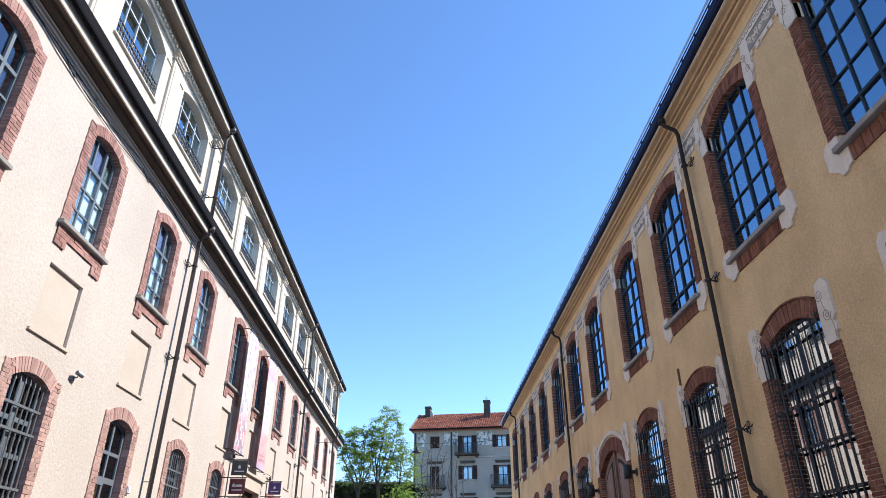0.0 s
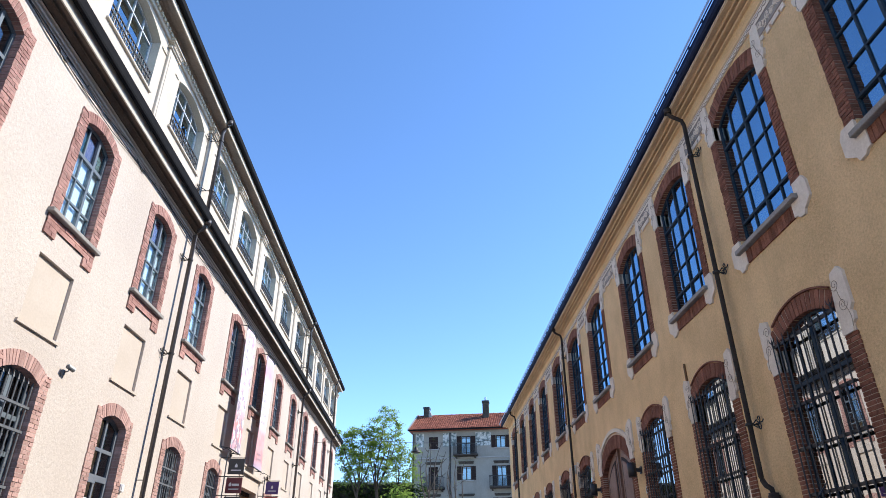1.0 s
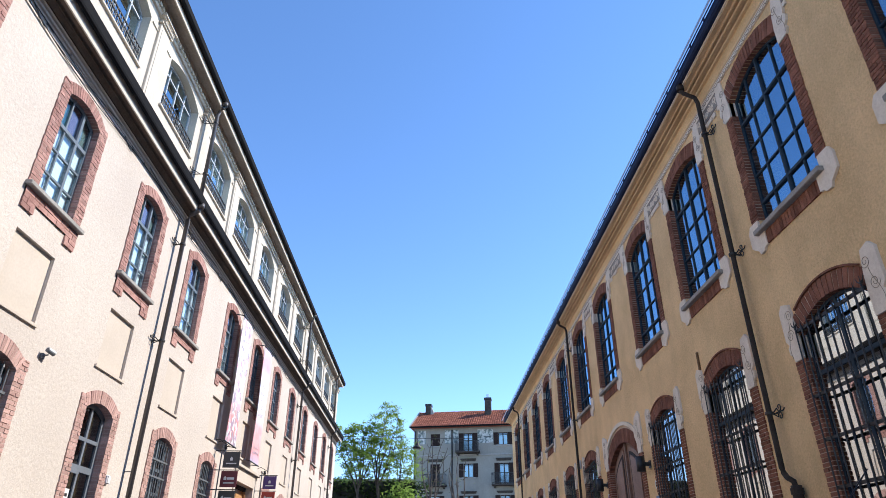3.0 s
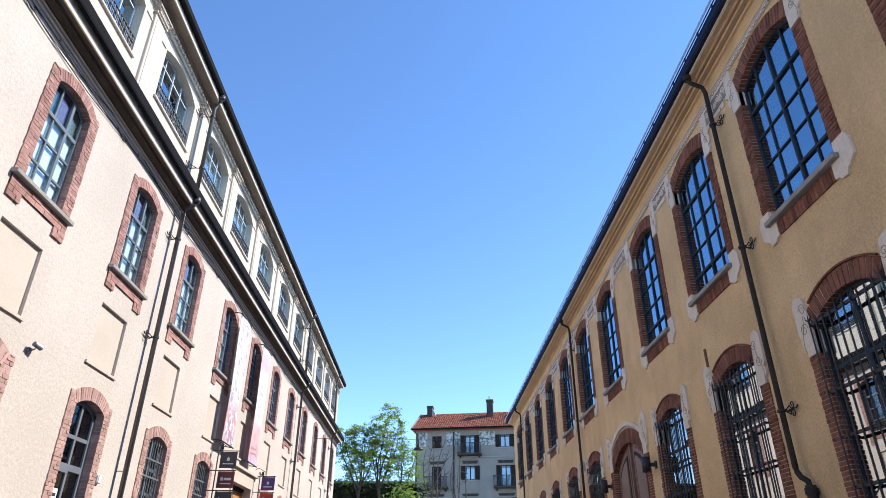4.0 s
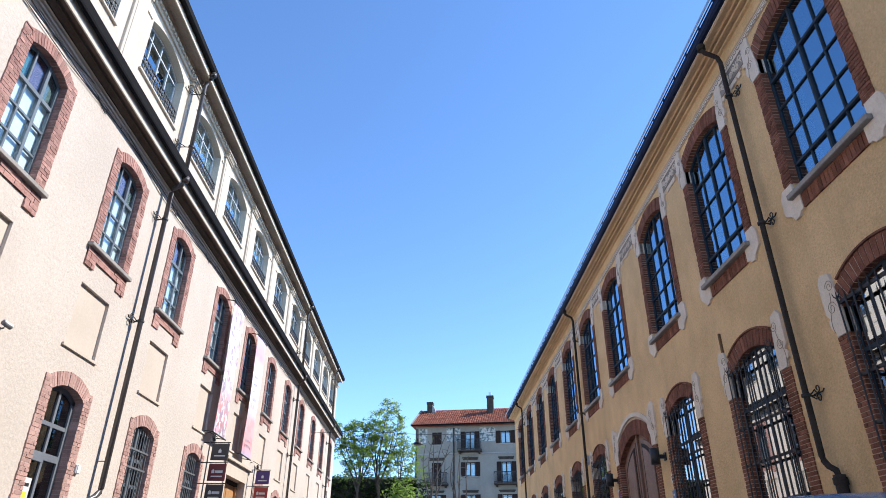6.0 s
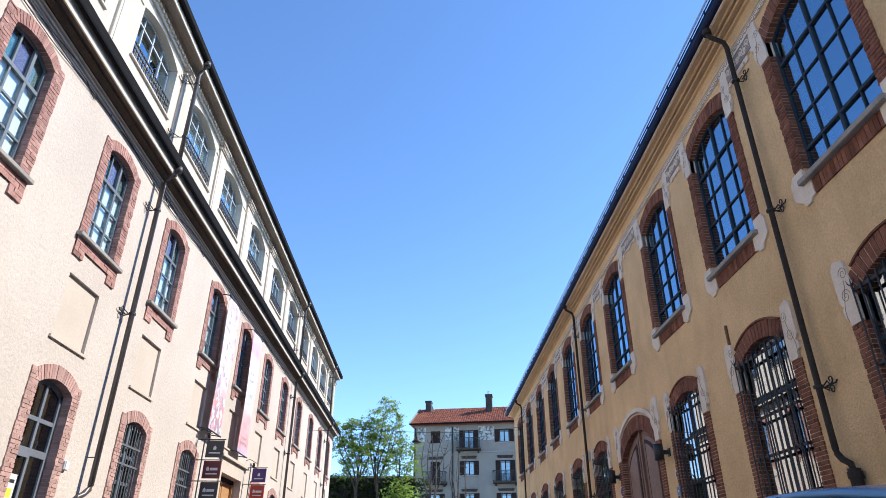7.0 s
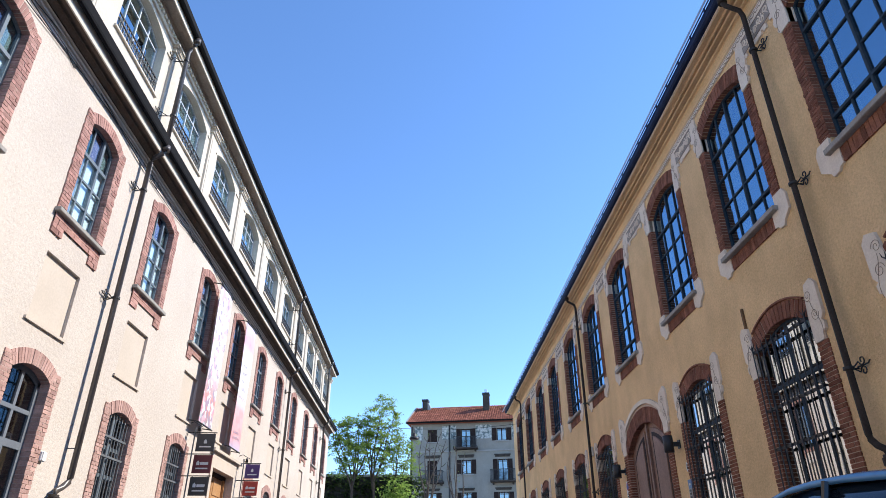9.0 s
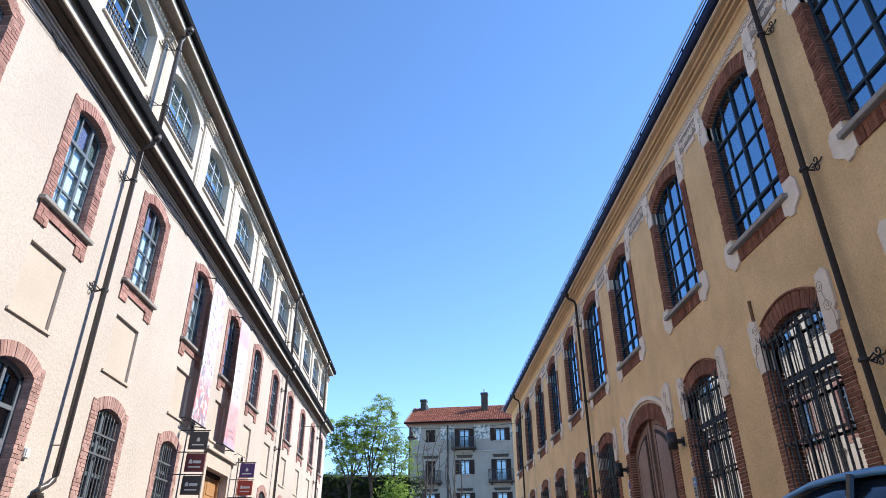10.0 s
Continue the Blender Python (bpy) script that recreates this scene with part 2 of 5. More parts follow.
class Mesh:
    """Collects vertices and faces, then makes one mesh."""

    def __init__(self):
        self.v, self.f = [], []

    def face(self, pts):
        n = len(self.v)
        self.v += [tuple(p) for p in pts]
        self.f.append(tuple(range(n, n + len(pts))))

    def box(self, a, b, skip=()):
        (x0, y0, z0), (x1, y1, z1) = a, b
        n = len(self.v)
        self.v += [(x, y, z) for z in (z0, z1) for y in (y0, y1) for x in (x0, x1)]
        for f in ((0, 2, 3, 1), (4, 5, 7, 6), (0, 1, 5, 4), (2, 6, 7, 3), (0, 4, 6, 2), (1, 3, 7, 5)):
            self.f.append(tuple(n + i for i in f))
        return self

    def prism(self, loop, d):
        """A loop of 3D points, pushed out by the vector d."""
        n, k = len(self.v), len(loop)
        self.v += [tuple(p) for p in loop] + [tuple(Vector(p) + Vector(d)) for p in loop]
        self.f.append(tuple(n + i for i in reversed(range(k))))
        self.f.append(tuple(n + k + i for i in range(k)))
        for i in range(k):
            j = (i + 1) % k
            self.f.append((n + i, n + j, n + k + j, n + k + i))
        return self

    def tube(self, pts, r, sides=8, r1=None):
        """A round rod along points; r may taper to r1."""
        pts = [Vector(p) for p in pts]
        k = len(pts)
        rings = []
        for i, p in enumerate(pts):
            d = (pts[min(i + 1, k - 1)] - pts[max(i - 1, 0)]).normalized()
            a = d.cross(Vector((0, 0, 1)) if abs(d.z) < 0.9 else Vector((1, 0, 0))).normalized()
            b = d.cross(a)
            rr = r if r1 is None else r + (r1 - r) * i / (k - 1)
            rings.append(len(self.v))
            self.v += [tuple(p + rr * (math.cos(t) * a + math.sin(t) * b)) for t in [2 * math.pi * s / sides for s in range(sides)]]
        for i in range(k - 1):
            for s in range(sides):
                t = (s + 1) % sides
                self.f.append((rings[i] + s, rings[i] + t, rings[i + 1] + t, rings[i + 1] + s))
        self.f.append(tuple(rings[0] + s for s in reversed(range(sides))))
        self.f.append(tuple(rings[-1] + s for s in range(sides)))
        return self

    def data(self, name, mat, smooth=False, bevel=0.0, weld=False):
        me = bpy.data.meshes.new(name)
        me.from_pydata(self.v, [], self.f)
        bm = bmesh.new()
        bm.from_mesh(me)
        if bevel or weld:
            bmesh.ops.remove_doubles(bm, verts=bm.verts, dist=1e-5)
        bmesh.ops.recalc_face_normals(bm, faces=bm.faces)
        if bevel:
            sharp = [e for e in bm.edges if len(e.link_faces) == 2 and e.calc_face_angle(0) > 0.6]
            bmesh.ops.bevel(bm, geom=sharp, offset=bevel, segments=1, affect="EDGES", clamp_overlap=True)
        if smooth:
            for f in bm.faces:
                f.smooth = len(f.verts) == 4
        bm.to_mesh(me)
        bm.free()
        me.materials.append(mat)
        return me


def part(name, mesh, mat, parent=None, label="", smooth=False, bevel=0.0, weld=False):
    ob = new(name, mesh.data(name, mat, smooth, bevel, weld) if isinstance(mesh, Mesh) else mesh)
    if parent is not None:
        ob.parent = parent
    if label:
        ob["label"] = label
    return ob


def base(name, x=0.0, y=0.0, z=0.0, **tags):
    ob = new(name)
    ob.location = (x, y, z)
    ob.empty_display_size = 0.1
    return tagged(ob, **tags)


def arc_pts(hw, zs, rise, n=12, off=0.0):
    """Points (u, z) of a segmental arch from u=-hw to +hw, springing at zs; off pushes them out along the radius."""
    if rise <= 0:
        return [(-hw, zs), (hw, zs)]
    r = (hw * hw + rise * rise) / (2 * rise)
    a = math.asin(min(1.0, hw / r))
    c = zs + rise - r
    return [((r + off) * math.sin(t), c + (r + off) * math.cos(t)) for t in [-a + 2 * a * i / n for i in range(n + 1)]]


def side_pt(s, u, w, z):
    """Local point of a facade: s=+1 faces +x, s=-1 faces -x; w is out of the wall."""
    return (s * w, u, z)


def facade(name, s, x, y0, y1, z0, z1, thick, columns, mat, label):
    """A solid wall with arched openings. columns: (centre, [(half width, bottom, spring, rise)...])."""
    m = Mesh()
    cells, edges = [], []
    at = y0
    for c, opens in sorted(columns):
        hmax = max(o[0] for o in opens)
        cells.append([(at, z0), (c - hmax, z0), (c - hmax, z1), (at, z1)])
        zb = z0
        for hw, b, sp, rise in sorted(opens, key=lambda o: o[1]):
            cells.append([(c - hmax, zb), (c + hmax, zb), (c + hmax, b), (c - hmax, b)])
            if hw < hmax:
                for sg in (-1, 1):
                    cells.append([(c + sg * hw, b), (c + sg * hmax, b), (c + sg * hmax, sp), (c + sg * hw, sp)])
            arch = arc_pts(hw, sp, rise)
            top = sp + rise + 0.02
            for (ua, za), (ub, zb2) in zip(arch, arch[1:]):
                cells.append([(c + ua, za), (c + ub, zb2), (c + ub, top), (c + ua, top)])
                edges.append(((c + ua, za), (c + ub, zb2)))
            if hw < hmax:
                for sg in (-1, 1):
                    cells.append([(c + sg * hw, sp), (c + sg * hmax, sp), (c + sg * hmax, top), (c + sg * hw, top)])
            edges += [((c - hw, b), (c + hw, b)), ((c - hw, b), (c - hw, sp)), ((c + hw, b), (c + hw, sp))]
            zb = top
        cells.append([(c - hmax, zb), (c + hmax, zb), (c + hmax, z1), (c - hmax, z1)])
        at = c + hmax
    cells.append([(at, z0), (y1, z0), (y1, z1), (at, z1)])
    edges += [((y0, z0), (y0, z1)), ((y1, z0), (y1, z1)), ((y0, z1), (y1, z1)), ((y0, z0), (y1, z0))]
    for cell in cells:
        front = [side_pt(s, u, 0, z) for u, z in cell]
        back = [side_pt(s, u, -thick, z) for u, z in cell]
        area = sum(a[0] * b[1] - b[0] * a[1] for a, b in zip(cell, cell[1:] + cell[:1]))
        if (area > 0) == (s > 0):
            m.face(front), m.face(back[::-1])
        else:
            m.face(front[::-1]), m.face(back)
    for (ua, za), (ub, zb) in edges:
        m.face([side_pt(s, ua, 0, za), side_pt(s, ub, 0, zb), side_pt(s, ub, -thick, zb), side_pt(s, ua, -thick, za)])
    me = bpy.data.meshes.new(name)
    me.from_pydata(m.v, [], m.f)
    me.materials.append(mat)
    ob = new(name, me)
    ob.location = (x, 0, 0)
    return tagged(ob, label, "wall", kind="structure")


# ---- plan ----
XL, XR = -4.75, 4.47          # faces of the two facades
Y0, Y1 = -9.0, 34.4           # both buildings run from behind the camera to here
L_AXES = [-7.6, -5.1, -2.6, -0.1, 2.3, 4.74, 7.16, 9.63, 12.05, 14.77, 17.35, 19.95, 22.45, 25.1, 27.8, 30.35, 32.9]
P_AXES = [a - 0.09 for a in L_AXES]
G_AXES = [-7.7, -5.2, -2.7, -0.2, 2.1, 4.55, 6.99, 9.53, 12.07, 14.6, 20.2, 22.4, 25.05, 27.75, 30.3, 32.85]
U_AXES = [-7.9, -5.3, -2.8, -0.3, 2.2, 4.8, 7.46, 10.04, 12.55, 14.95, 17.6, 20.4, 23.1, 25.6, 28.2, 30.7, 33.0]
R_AXES = [-7.0, -4.2, -1.4, 1.3, 4.10, 6.84, 9.58, 12.28, 15.45, 18.15, 20.85, 23.75, 26.5, 29.4, 32.3]
RG_AXES = [-7.1, -4.3, -1.6, 1.1, 3.85, 6.66, 9.47, 12.23, 18.1, 20.85, 23.75, 26.5, 29.4, 32.3]
DOOR_R, DOOR_L = 15.13, 17.75
L_WIN = (0.42, 4.95, 6.43, 0.12)      # half width, bottom, spring, rise
L_PANEL = (0.42, 3.50, 4.38, 0.0)
L_GND = (0.42, 0.9, 2.91, 0.12)
L_GDOOR = (0.42, 0.0, 2.91, 0.12)
L_DOOR = (0.86, 0.0, 2.93, 0.0)
U_WIN = (0.79, 8.36, 9.44, 0.20)
R_WIN = (0.72, 5.0, 7.17, 0.21)
R_GND = (0.68, 0.95, 3.42, 0.24)
R_DOOR = (1.22, 0.0, 3.15, 0.48)
XU = XL - 0.15                 # the upper storey stands back a little
PIPES_L, PIPES_R = [-2.0, 10.75, 23.45, 31.65], [-2.9, 8.25, 19.2, 30.9]

HD = 72.0                      # the house across the end of the street

# ---- ground ----
m = Mesh()
m.face([(-900, -900, 0), (900, -900, 0), (900, 1500, 0), (-900, 1500, 0)])
tagged(part("ground", m, M_GROUND), "grey worn asphalt street between two old buildings", "ground", kind="structure")

# ---- left building shell ----
facade("wall_west_ground", 1, XL, Y0, Y1, 0, 3.36, 0.45, [(u, [L_GDOOR if abs(u - 9.53) < 0.1 else L_GND]) for u in G_AXES] + [(DOOR_L, [L_DOOR])], M_PINK, "sunlit cream pink roughcast wall with brick-framed openings")
facade("wall_west_panels", 1, XL, Y0, Y1, 3.36, 4.52, 0.45, [(u, [L_PANEL]) for u in P_AXES], M_PINK, "sunlit cream pink wall with sunk panels")
facade("wall_west_first", 1, XL, Y0, Y1, 4.52, 7.15, 0.45, [(u, [L_WIN]) for u in L_AXES], M_PINK, "sunlit cream pink roughcast wall with brick-framed windows")
facade("wall_west_upper", 1, XU, Y0, Y1, 7.15, 10.0, 0.35, [(u, [U_WIN]) for u in U_AXES], M_UPPER, "sunlit ivory plaster upper wall with arched windows")
m = Mesh().box((XL - 9.5, Y0, 0), (XL - 9.2, Y1, 10.0)).box((XL - 9.2, Y0, 0), (XL - 0.46, Y0 + 0.3, 10.0)).box((XL - 9.2, Y1 - 0.3, 0), (XL - 0.56, Y1, 10.0))
tagged(part("wall_west_rear", m, M_PINK), "plain cream pink end and rear walls", "wall", kind="structure")
# added slabs and partition, coloured near-black so the rooms read as unlit
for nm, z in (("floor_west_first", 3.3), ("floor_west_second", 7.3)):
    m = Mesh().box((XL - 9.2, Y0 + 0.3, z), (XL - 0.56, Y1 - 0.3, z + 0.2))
    tagged(part(nm, m, M_ROOM_SHADE), "inner floor slab with room shade in its colour", "floor", kind="structure")
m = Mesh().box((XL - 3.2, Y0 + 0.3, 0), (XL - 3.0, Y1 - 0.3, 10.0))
tagged(part("wall_west_inner", m, M_ROOM_SHADE), "inner partition wall with room shade in its colour", "wall", kind="structure")


def run(profile, s, x, y0, y1):
    """A moulding: a profile of (out, z) drawn along a facade."""
    mm = Mesh()
    mm.prism([(x + s * w, y0, z) for w, z in profile], (0, y1 - y0, 0))
    return mm


# middle eave: coving, soffit, fascia and gutter
mid = base("eave_middle", 0, 0, 0, label="grey beige plaster eave with dark gutter along the facade", category="eave", kind="structure")
part("moulding", run([(0, 6.86), (0.014, 6.86), (0.016, 6.882), (0.004, 6.888), (0.004, 6.902), (0.032, 6.905), (0.036, 6.935), (0.012, 6.942), (0.012, 6.958), (0.05, 6.962), (0.055, 6.985), (0, 6.985)], 1, XL, Y0, Y1), M_PALE, mid, "pale stepped plaster moulding")
# coving and soffit take the brown that has the eave's shade in it
part("coving", run([(0, 7.03), (0.035, 7.03), (0.05, 7.015), (0.066, 7.04), (0.10, 7.075), (0.118, 7.062), (0.125, 7.062), (0.128, 7.10), (0.16, 7.12), (0.16, 7.3), (-0.15, 7.45), (-0.15, 7.03)], 1, XL, Y0, Y1), M_EAVE_SHADE, mid)
part("soffit", run([(0.162, 7.085), (0.25, 7.075), (0.25, 7.28), (0.162, 7.28)], 1, XL, Y0, Y1), M_EAVE_SHADE, mid)
part("fascia", run([(0.252, 7.03), (0.272, 7.03), (0.275, 7.05), (0.275, 7.28), (0.252, 7.28)], 1, XL, Y0, Y1), M_UPPER, mid, "sunlit pale fascia strip")
part("gutter", run([(0.30, 7.17), (0.31, 7.15), (0.33, 7.14), (0.36, 7.16), (0.37, 7.19), (0.375, 7.32), (0.36, 7.32), (0.355, 7.20), (0.33, 7.17), (0.312, 7.18), (0.312, 7.34), (0.28, 7.34), (0.28, 7.30), (0.30, 7.30)], 1, XL, Y0, Y1), M_GUTTER, mid, "black half-round gutter")
top = base("eave_top", 0, 0, 0, label="deep beige roof eave with black gutter", category="eave", kind="structure")
part("frieze", run([(-0.15, 9.72), (-0.11, 9.72), (-0.10, 9.76), (-0.10, 9.95), (-0.15, 9.95)], 1, XL, Y0, Y1), M_UPPER, top)
part("soffit", run([(-0.15, 9.90), (-0.06, 9.90), (-0.05, 9.94), (0.04, 9.955), (0.05, 9.94), (0.135, 9.95), (0.135, 10.12), (-0.15, 10.12)], 1, XL, Y0, Y1), M_EAVE, top)
part("fascia", run([(0.135, 9.90), (0.158, 9.90), (0.16, 9.92), (0.16, 10.12), (0.135, 10.12)], 1, XL, Y0, Y1), M_UPPER, top, "sunlit pale fascia strip")
part("gutter", run([(0.165, 10.03), (0.18, 10.01), (0.23, 10.01), (0.26, 10.04), (0.265, 10.15), (0.165, 10.17)], 1, XL, Y0, Y1), M_GUTTER, top, "black roof gutter")
m = Mesh().prism([(XL + 0.15, Y0, 10.17), (XL - 4.7, Y0, 11.5), (XL - 9.8, Y0, 10.17), (XL - 9.8, Y0, 10.13), (XL + 0.15, Y0, 10.13)], (0, Y1 - Y0 + 0.35, 0))
tagged(part("roof_west", m, M_ROOF), "low red clay tile roof", "roof", kind="structure")

# ---- right building shell ----
facade("wall_east_ground", -1, XR, Y0, Y1, 0, 4.4, 0.5, [(u, [R_GND]) for u in RG_AXES] + [(DOOR_R, [R_DOOR])], M_OCHRE, "shaded ochre roughcast wall with barred windows")
facade("wall_east_first", -1, XR, Y0, Y1, 4.4, 8.1, 0.5, [(u, [R_WIN]) for u in R_AXES], M_OCHRE, "shaded ochre roughcast wall with tall arched windows")
m = Mesh().box((XR + 9.2, Y0, 0), (XR + 9.5, Y1, 8.0)).box((XR + 0.5, Y0, 0), (XR + 9.2, Y0 + 0.3, 8.0)).box((XR + 0.5, Y1 - 0.3, 0), (XR + 9.2, Y1, 8.0))
tagged(part("wall_east_rear", m, M_OCHRE), "plain ochre end and rear walls", "wall", kind="structure")
# same near-black room backing, added behind the ochre facade
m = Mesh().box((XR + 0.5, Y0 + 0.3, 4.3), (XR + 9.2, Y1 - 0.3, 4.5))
tagged(part("floor_east_first", m, M_ROOM_SHADE), "inner floor slab with room shade in its colour", "floor", kind="structure")
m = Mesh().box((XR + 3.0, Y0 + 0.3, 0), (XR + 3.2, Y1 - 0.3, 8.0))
tagged(part("wall_east_inner", m, M_ROOM_SHADE), "inner partition wall with room shade in its colour", "wall", kind="structure")
corn = base("cornice_east", 0, 0, 0, label="ochre moulded cornice with dark blue gutter", category="cornice", kind="structure")
part("bed_moulding", run([(0, 7.785), (0.022, 7.785), (0.03, 7.80), (0.022, 7.812), (0.012, 7.816), (0.012, 7.83), (0.0, 7.83)], -1, XR, Y0, Y1), M_OCHRE_TRIM, corn)
part("coving", run([(0, 8.03), (0.045, 8.03), (0.058, 8.045), (0.05, 8.062), (0.03, 8.066), (0.03, 8.085), (0.10, 8.078), (0.115, 8.062), (0.135, 8.06), (0.148, 8.075), (0.135, 8.098), (0.13, 8.12), (0.175, 8.10), (0.19, 8.085), (0.205, 8.09), (0.205, 8.125), (0.285, 8.118), (0.29, 8.10), (0.30, 8.10), (0.30, 8.3), (0, 8.3)], -1, XR, Y0, Y1), M_OCHRE_TRIM, corn)
part("drip_edge", run([(0.302, 8.115), (0.318, 8.115), (0.318, 8.14), (0.302, 8.14)], -1, XR, Y0, Y1), M_CAST, corn, "pale drip edge")
part("gutter", run([(0.30, 8.17), (0.32, 8.14), (0.37, 8.14), (0.40, 8.17), (0.40, 8.25), (0.30, 8.27)], -1, XR, Y0, Y1), M_GUTTER_B, corn)
m = Mesh().prism([(XR - 0.32, Y0, 8.26), (XR + 4.6, Y0, 9.7), (XR + 9.8, Y0, 8.26), (XR + 9.8, Y0, 8.14), (XR - 0.28, Y0, 8.14)], (0, Y1 - Y0 + 0.3, 0))
tagged(part("roof_east", m, M_ROOF), "low red clay tile roof", "roof", kind="structure")

# ---- brickwork ----


def wedge(pts2, w0, w1, s):
    """A solid from a 2D outline (u, z) between two depths of the wall."""
    mm = Mesh()
    mm.prism([side_pt(s, u, w0, z) for u, z in pts2], (s * (w1 - w0), 0, 0))
    return mm


def rect(u0, u1, z0, z1):
    return [(u0, z0), (u1, z0), (u1, z1), (u0, z1)]


def brick_layout(hw, outer, z0, spring, rise, ring, course=0.051, rng=None, arch_n=None, jamb_top=None):
    """Outlines of the bricks of a surround: jamb courses and the wedge bricks of the arch."""
    out = []
    g = 0.005
    z, k = z0, 0
    while z < (jamb_top or spring) - 0.02:
        z1 = min(z + course, jamb_top or spring)
        for sg in (-1, 1):
            a, b = hw - 0.008, outer
            cut = [a, a + (b - a) * (0.72, 0.36, 0.58, 0.30)[k % 4] + random.uniform(-0.012, 0.012), b]
            for c0, c1 in zip(cut, cut[1:]):
                lo, hi = sorted((sg * (c0 + g * (c0 > a)), sg * (c1 - g * (c1 < b) + (random.uniform(-0.006, 0.006) if c1 == b else 0))))
                out.append(("jamb", rect(lo, hi, z + g, z1 - g)))
        z, k = z1, k + 1
    n = arch_n or 16
    inner, outerp = arc_pts(hw, spring, rise, n, -0.006), arc_pts(hw, spring, rise, n, ring)
    for i in range(n):
        (a, b), (c, d) = (inner[i], inner[i + 1]), (outerp[i], outerp[i + 1])

        def lerp(p, q, t):
            return (p[0] + (q[0] - p[0]) * t, p[1] + (q[1] - p[1]) * t)
        t = 0.09
        out.append(("arch", [lerp(a, b, t), lerp(a, b, 1 - t), lerp(c, d, 1 - t), lerp(c, d, t)]))
    return out


def lay(parent, layout, s, w0, w1, mat, mat_joined, single):
    """Bricks as parts of their own where the camera passes near, else joined."""
    if single:
        for kind, pts in layout:
            w = w1 + random.uniform(-0.004, 0.004)
            part("brick", wedge(pts, w0, w, s), mat, parent)
    else:
        mm = Mesh()
        for kind, pts in layout:
            n = len(mm.v)
            q = wedge(pts, w0, w1 + random.uniform(-0.004, 0.004), s)
            mm.v += q.v
            mm.f += [tuple(n + i for i in f) for f in q.f]
        tagged(part("brick_surround", mm, mat_joined, parent), kind="stuff")


def mortar(parent, hw, outer, z0, spring, rise, ring, s, w0, w1, mat, lift=0.0):
    mm = Mesh()
    for sg in (-1, 1):
        lo, hi = sorted((sg * (hw - 0.002), sg * (outer - 0.004)))
        mm.box((min(s * w0, s * w1), lo, z0), (max(s * w0, s * w1), hi, spring))
    inner, outp = arc_pts(hw, spring - lift, rise, 14, 0.0), arc_pts(hw, spring - lift, rise, 14, ring - 0.004)
    for i in range(14):
        mm.prism([side_pt(s, u, w0, z) for u, z in (inner[i], inner[i + 1], outp[i + 1], outp[i])], (s * (w1 - w0), 0, 0))
    part("mortar_bed", mm, mat, parent)


# ---- window joinery ----


def clip_top(u0, u1, z0, z1, hw, spring, rise):
    """A pane outline whose top follows the arch."""
    if rise <= 0:
        return rect(u0, u1, z0, z1)
    r = (hw * hw + rise * rise) / (2 * rise)
    c = spring + rise - r

    def top_at(u):
        return min(z1, c + math.sqrt(max(0, r * r - u * u)))
    us = [u0 + (u1 - u0) * i / 6 for i in range(7)]
    return [(u0, z0), (u1, z0)] + [(u, max(z0 + 0.005, top_at(u))) for u in reversed(us)]


def joinery(parent, s, w, hw, z0, spring, rise, us, zs, bar, frame_mat, glass_mat, fan_mat=None, heavy_u=(), heavy_z=(), fan_from=None, bar_depth=0.04):
    """Frame along the opening, bars at us and zs (inner grid lines) and a pane in every field."""
    fw = bar * 1.3
    mm = Mesh()
    d = bar_depth
    for sg in (-1, 1):
        lo, hi = sorted((sg * (hw - fw), sg * hw))
        mm.box((min(s * w, s * (w + d)), lo, z0), (max(s * w, s * (w + d)), hi, spring))
    mm.box((min(s * w, s * (w + d)), -hw + fw, z0), (max(s * w, s * (w + d)), hw - fw, z0 + fw))
    inner, outp = arc_pts(hw, spring, rise, 14, -fw), arc_pts(hw, spring, rise, 14, 0.0)
    for i in range(len(inner) - 1):
        mm.prism([side_pt(s, u, w, z) for u, z in (inner[i], inner[i + 1], outp[i + 1], outp[i])], (s * d, 0, 0))
    part("window_frame", mm, frame_mat, parent)
    ztop = spring + rise
    for u in us:
        b = bar * (1.7 if u in heavy_u else 1.0)
        pts = clip_top(u - b / 2, u + b / 2, z0 + fw, ztop, hw - fw * 0.6, spring, rise - fw * 0.4) if rise else rect(u - b / 2, u + b / 2, z0, ztop)
        part("mullion", wedge(pts, w + 0.004, w + d * (1.15 if u in heavy_u else 0.9), s), frame_mat, parent)
    for z in zs:
        b = bar * (1.7 if z in heavy_z else 1.0)
        part("transom", wedge(rect(-hw + fw, hw - fw, z - b / 2, z + b / 2), w + 0.006, w + d * (1.2 if z in heavy_z else 0.94), s), frame_mat, parent)
    gu, gz = [-hw + fw] + list(us) + [hw - fw], [z0 + fw] + list(zs) + [ztop - fw * 0.5]
    for i in range(len(gu) - 1):
        for j in range(len(gz) - 1):
            last = j == len(gz) - 2
            pts = clip_top(gu[i], gu[i + 1], gz[j], gz[j + 1], hw - fw * 0.6, spring, rise - fw * 0.4) if last and rise else rect(gu[i], gu[i + 1], gz[j], gz[j + 1])
            tilt = random.uniform(-0.0015, 0.0015)
            q = part("pane", wedge(pts, w + 0.012 + tilt, w + 0.017 + tilt, s), fan_mat[i % len(fan_mat)] if (fan_mat and fan_from is not None and gz[j] >= fan_from - 0.01) else glass_mat, parent)
            q.visible_shadow = False


def repeat(template, x, axes, prefix, first):
    made = []
    for i, u in enumerate(axes):
        ob = copy_thing(template, pose(x, u, 0))
        ob.name = prefix + str(first + i)
        made.append(ob)
    return made


# ---- windows of the cream pink building, first floor ----


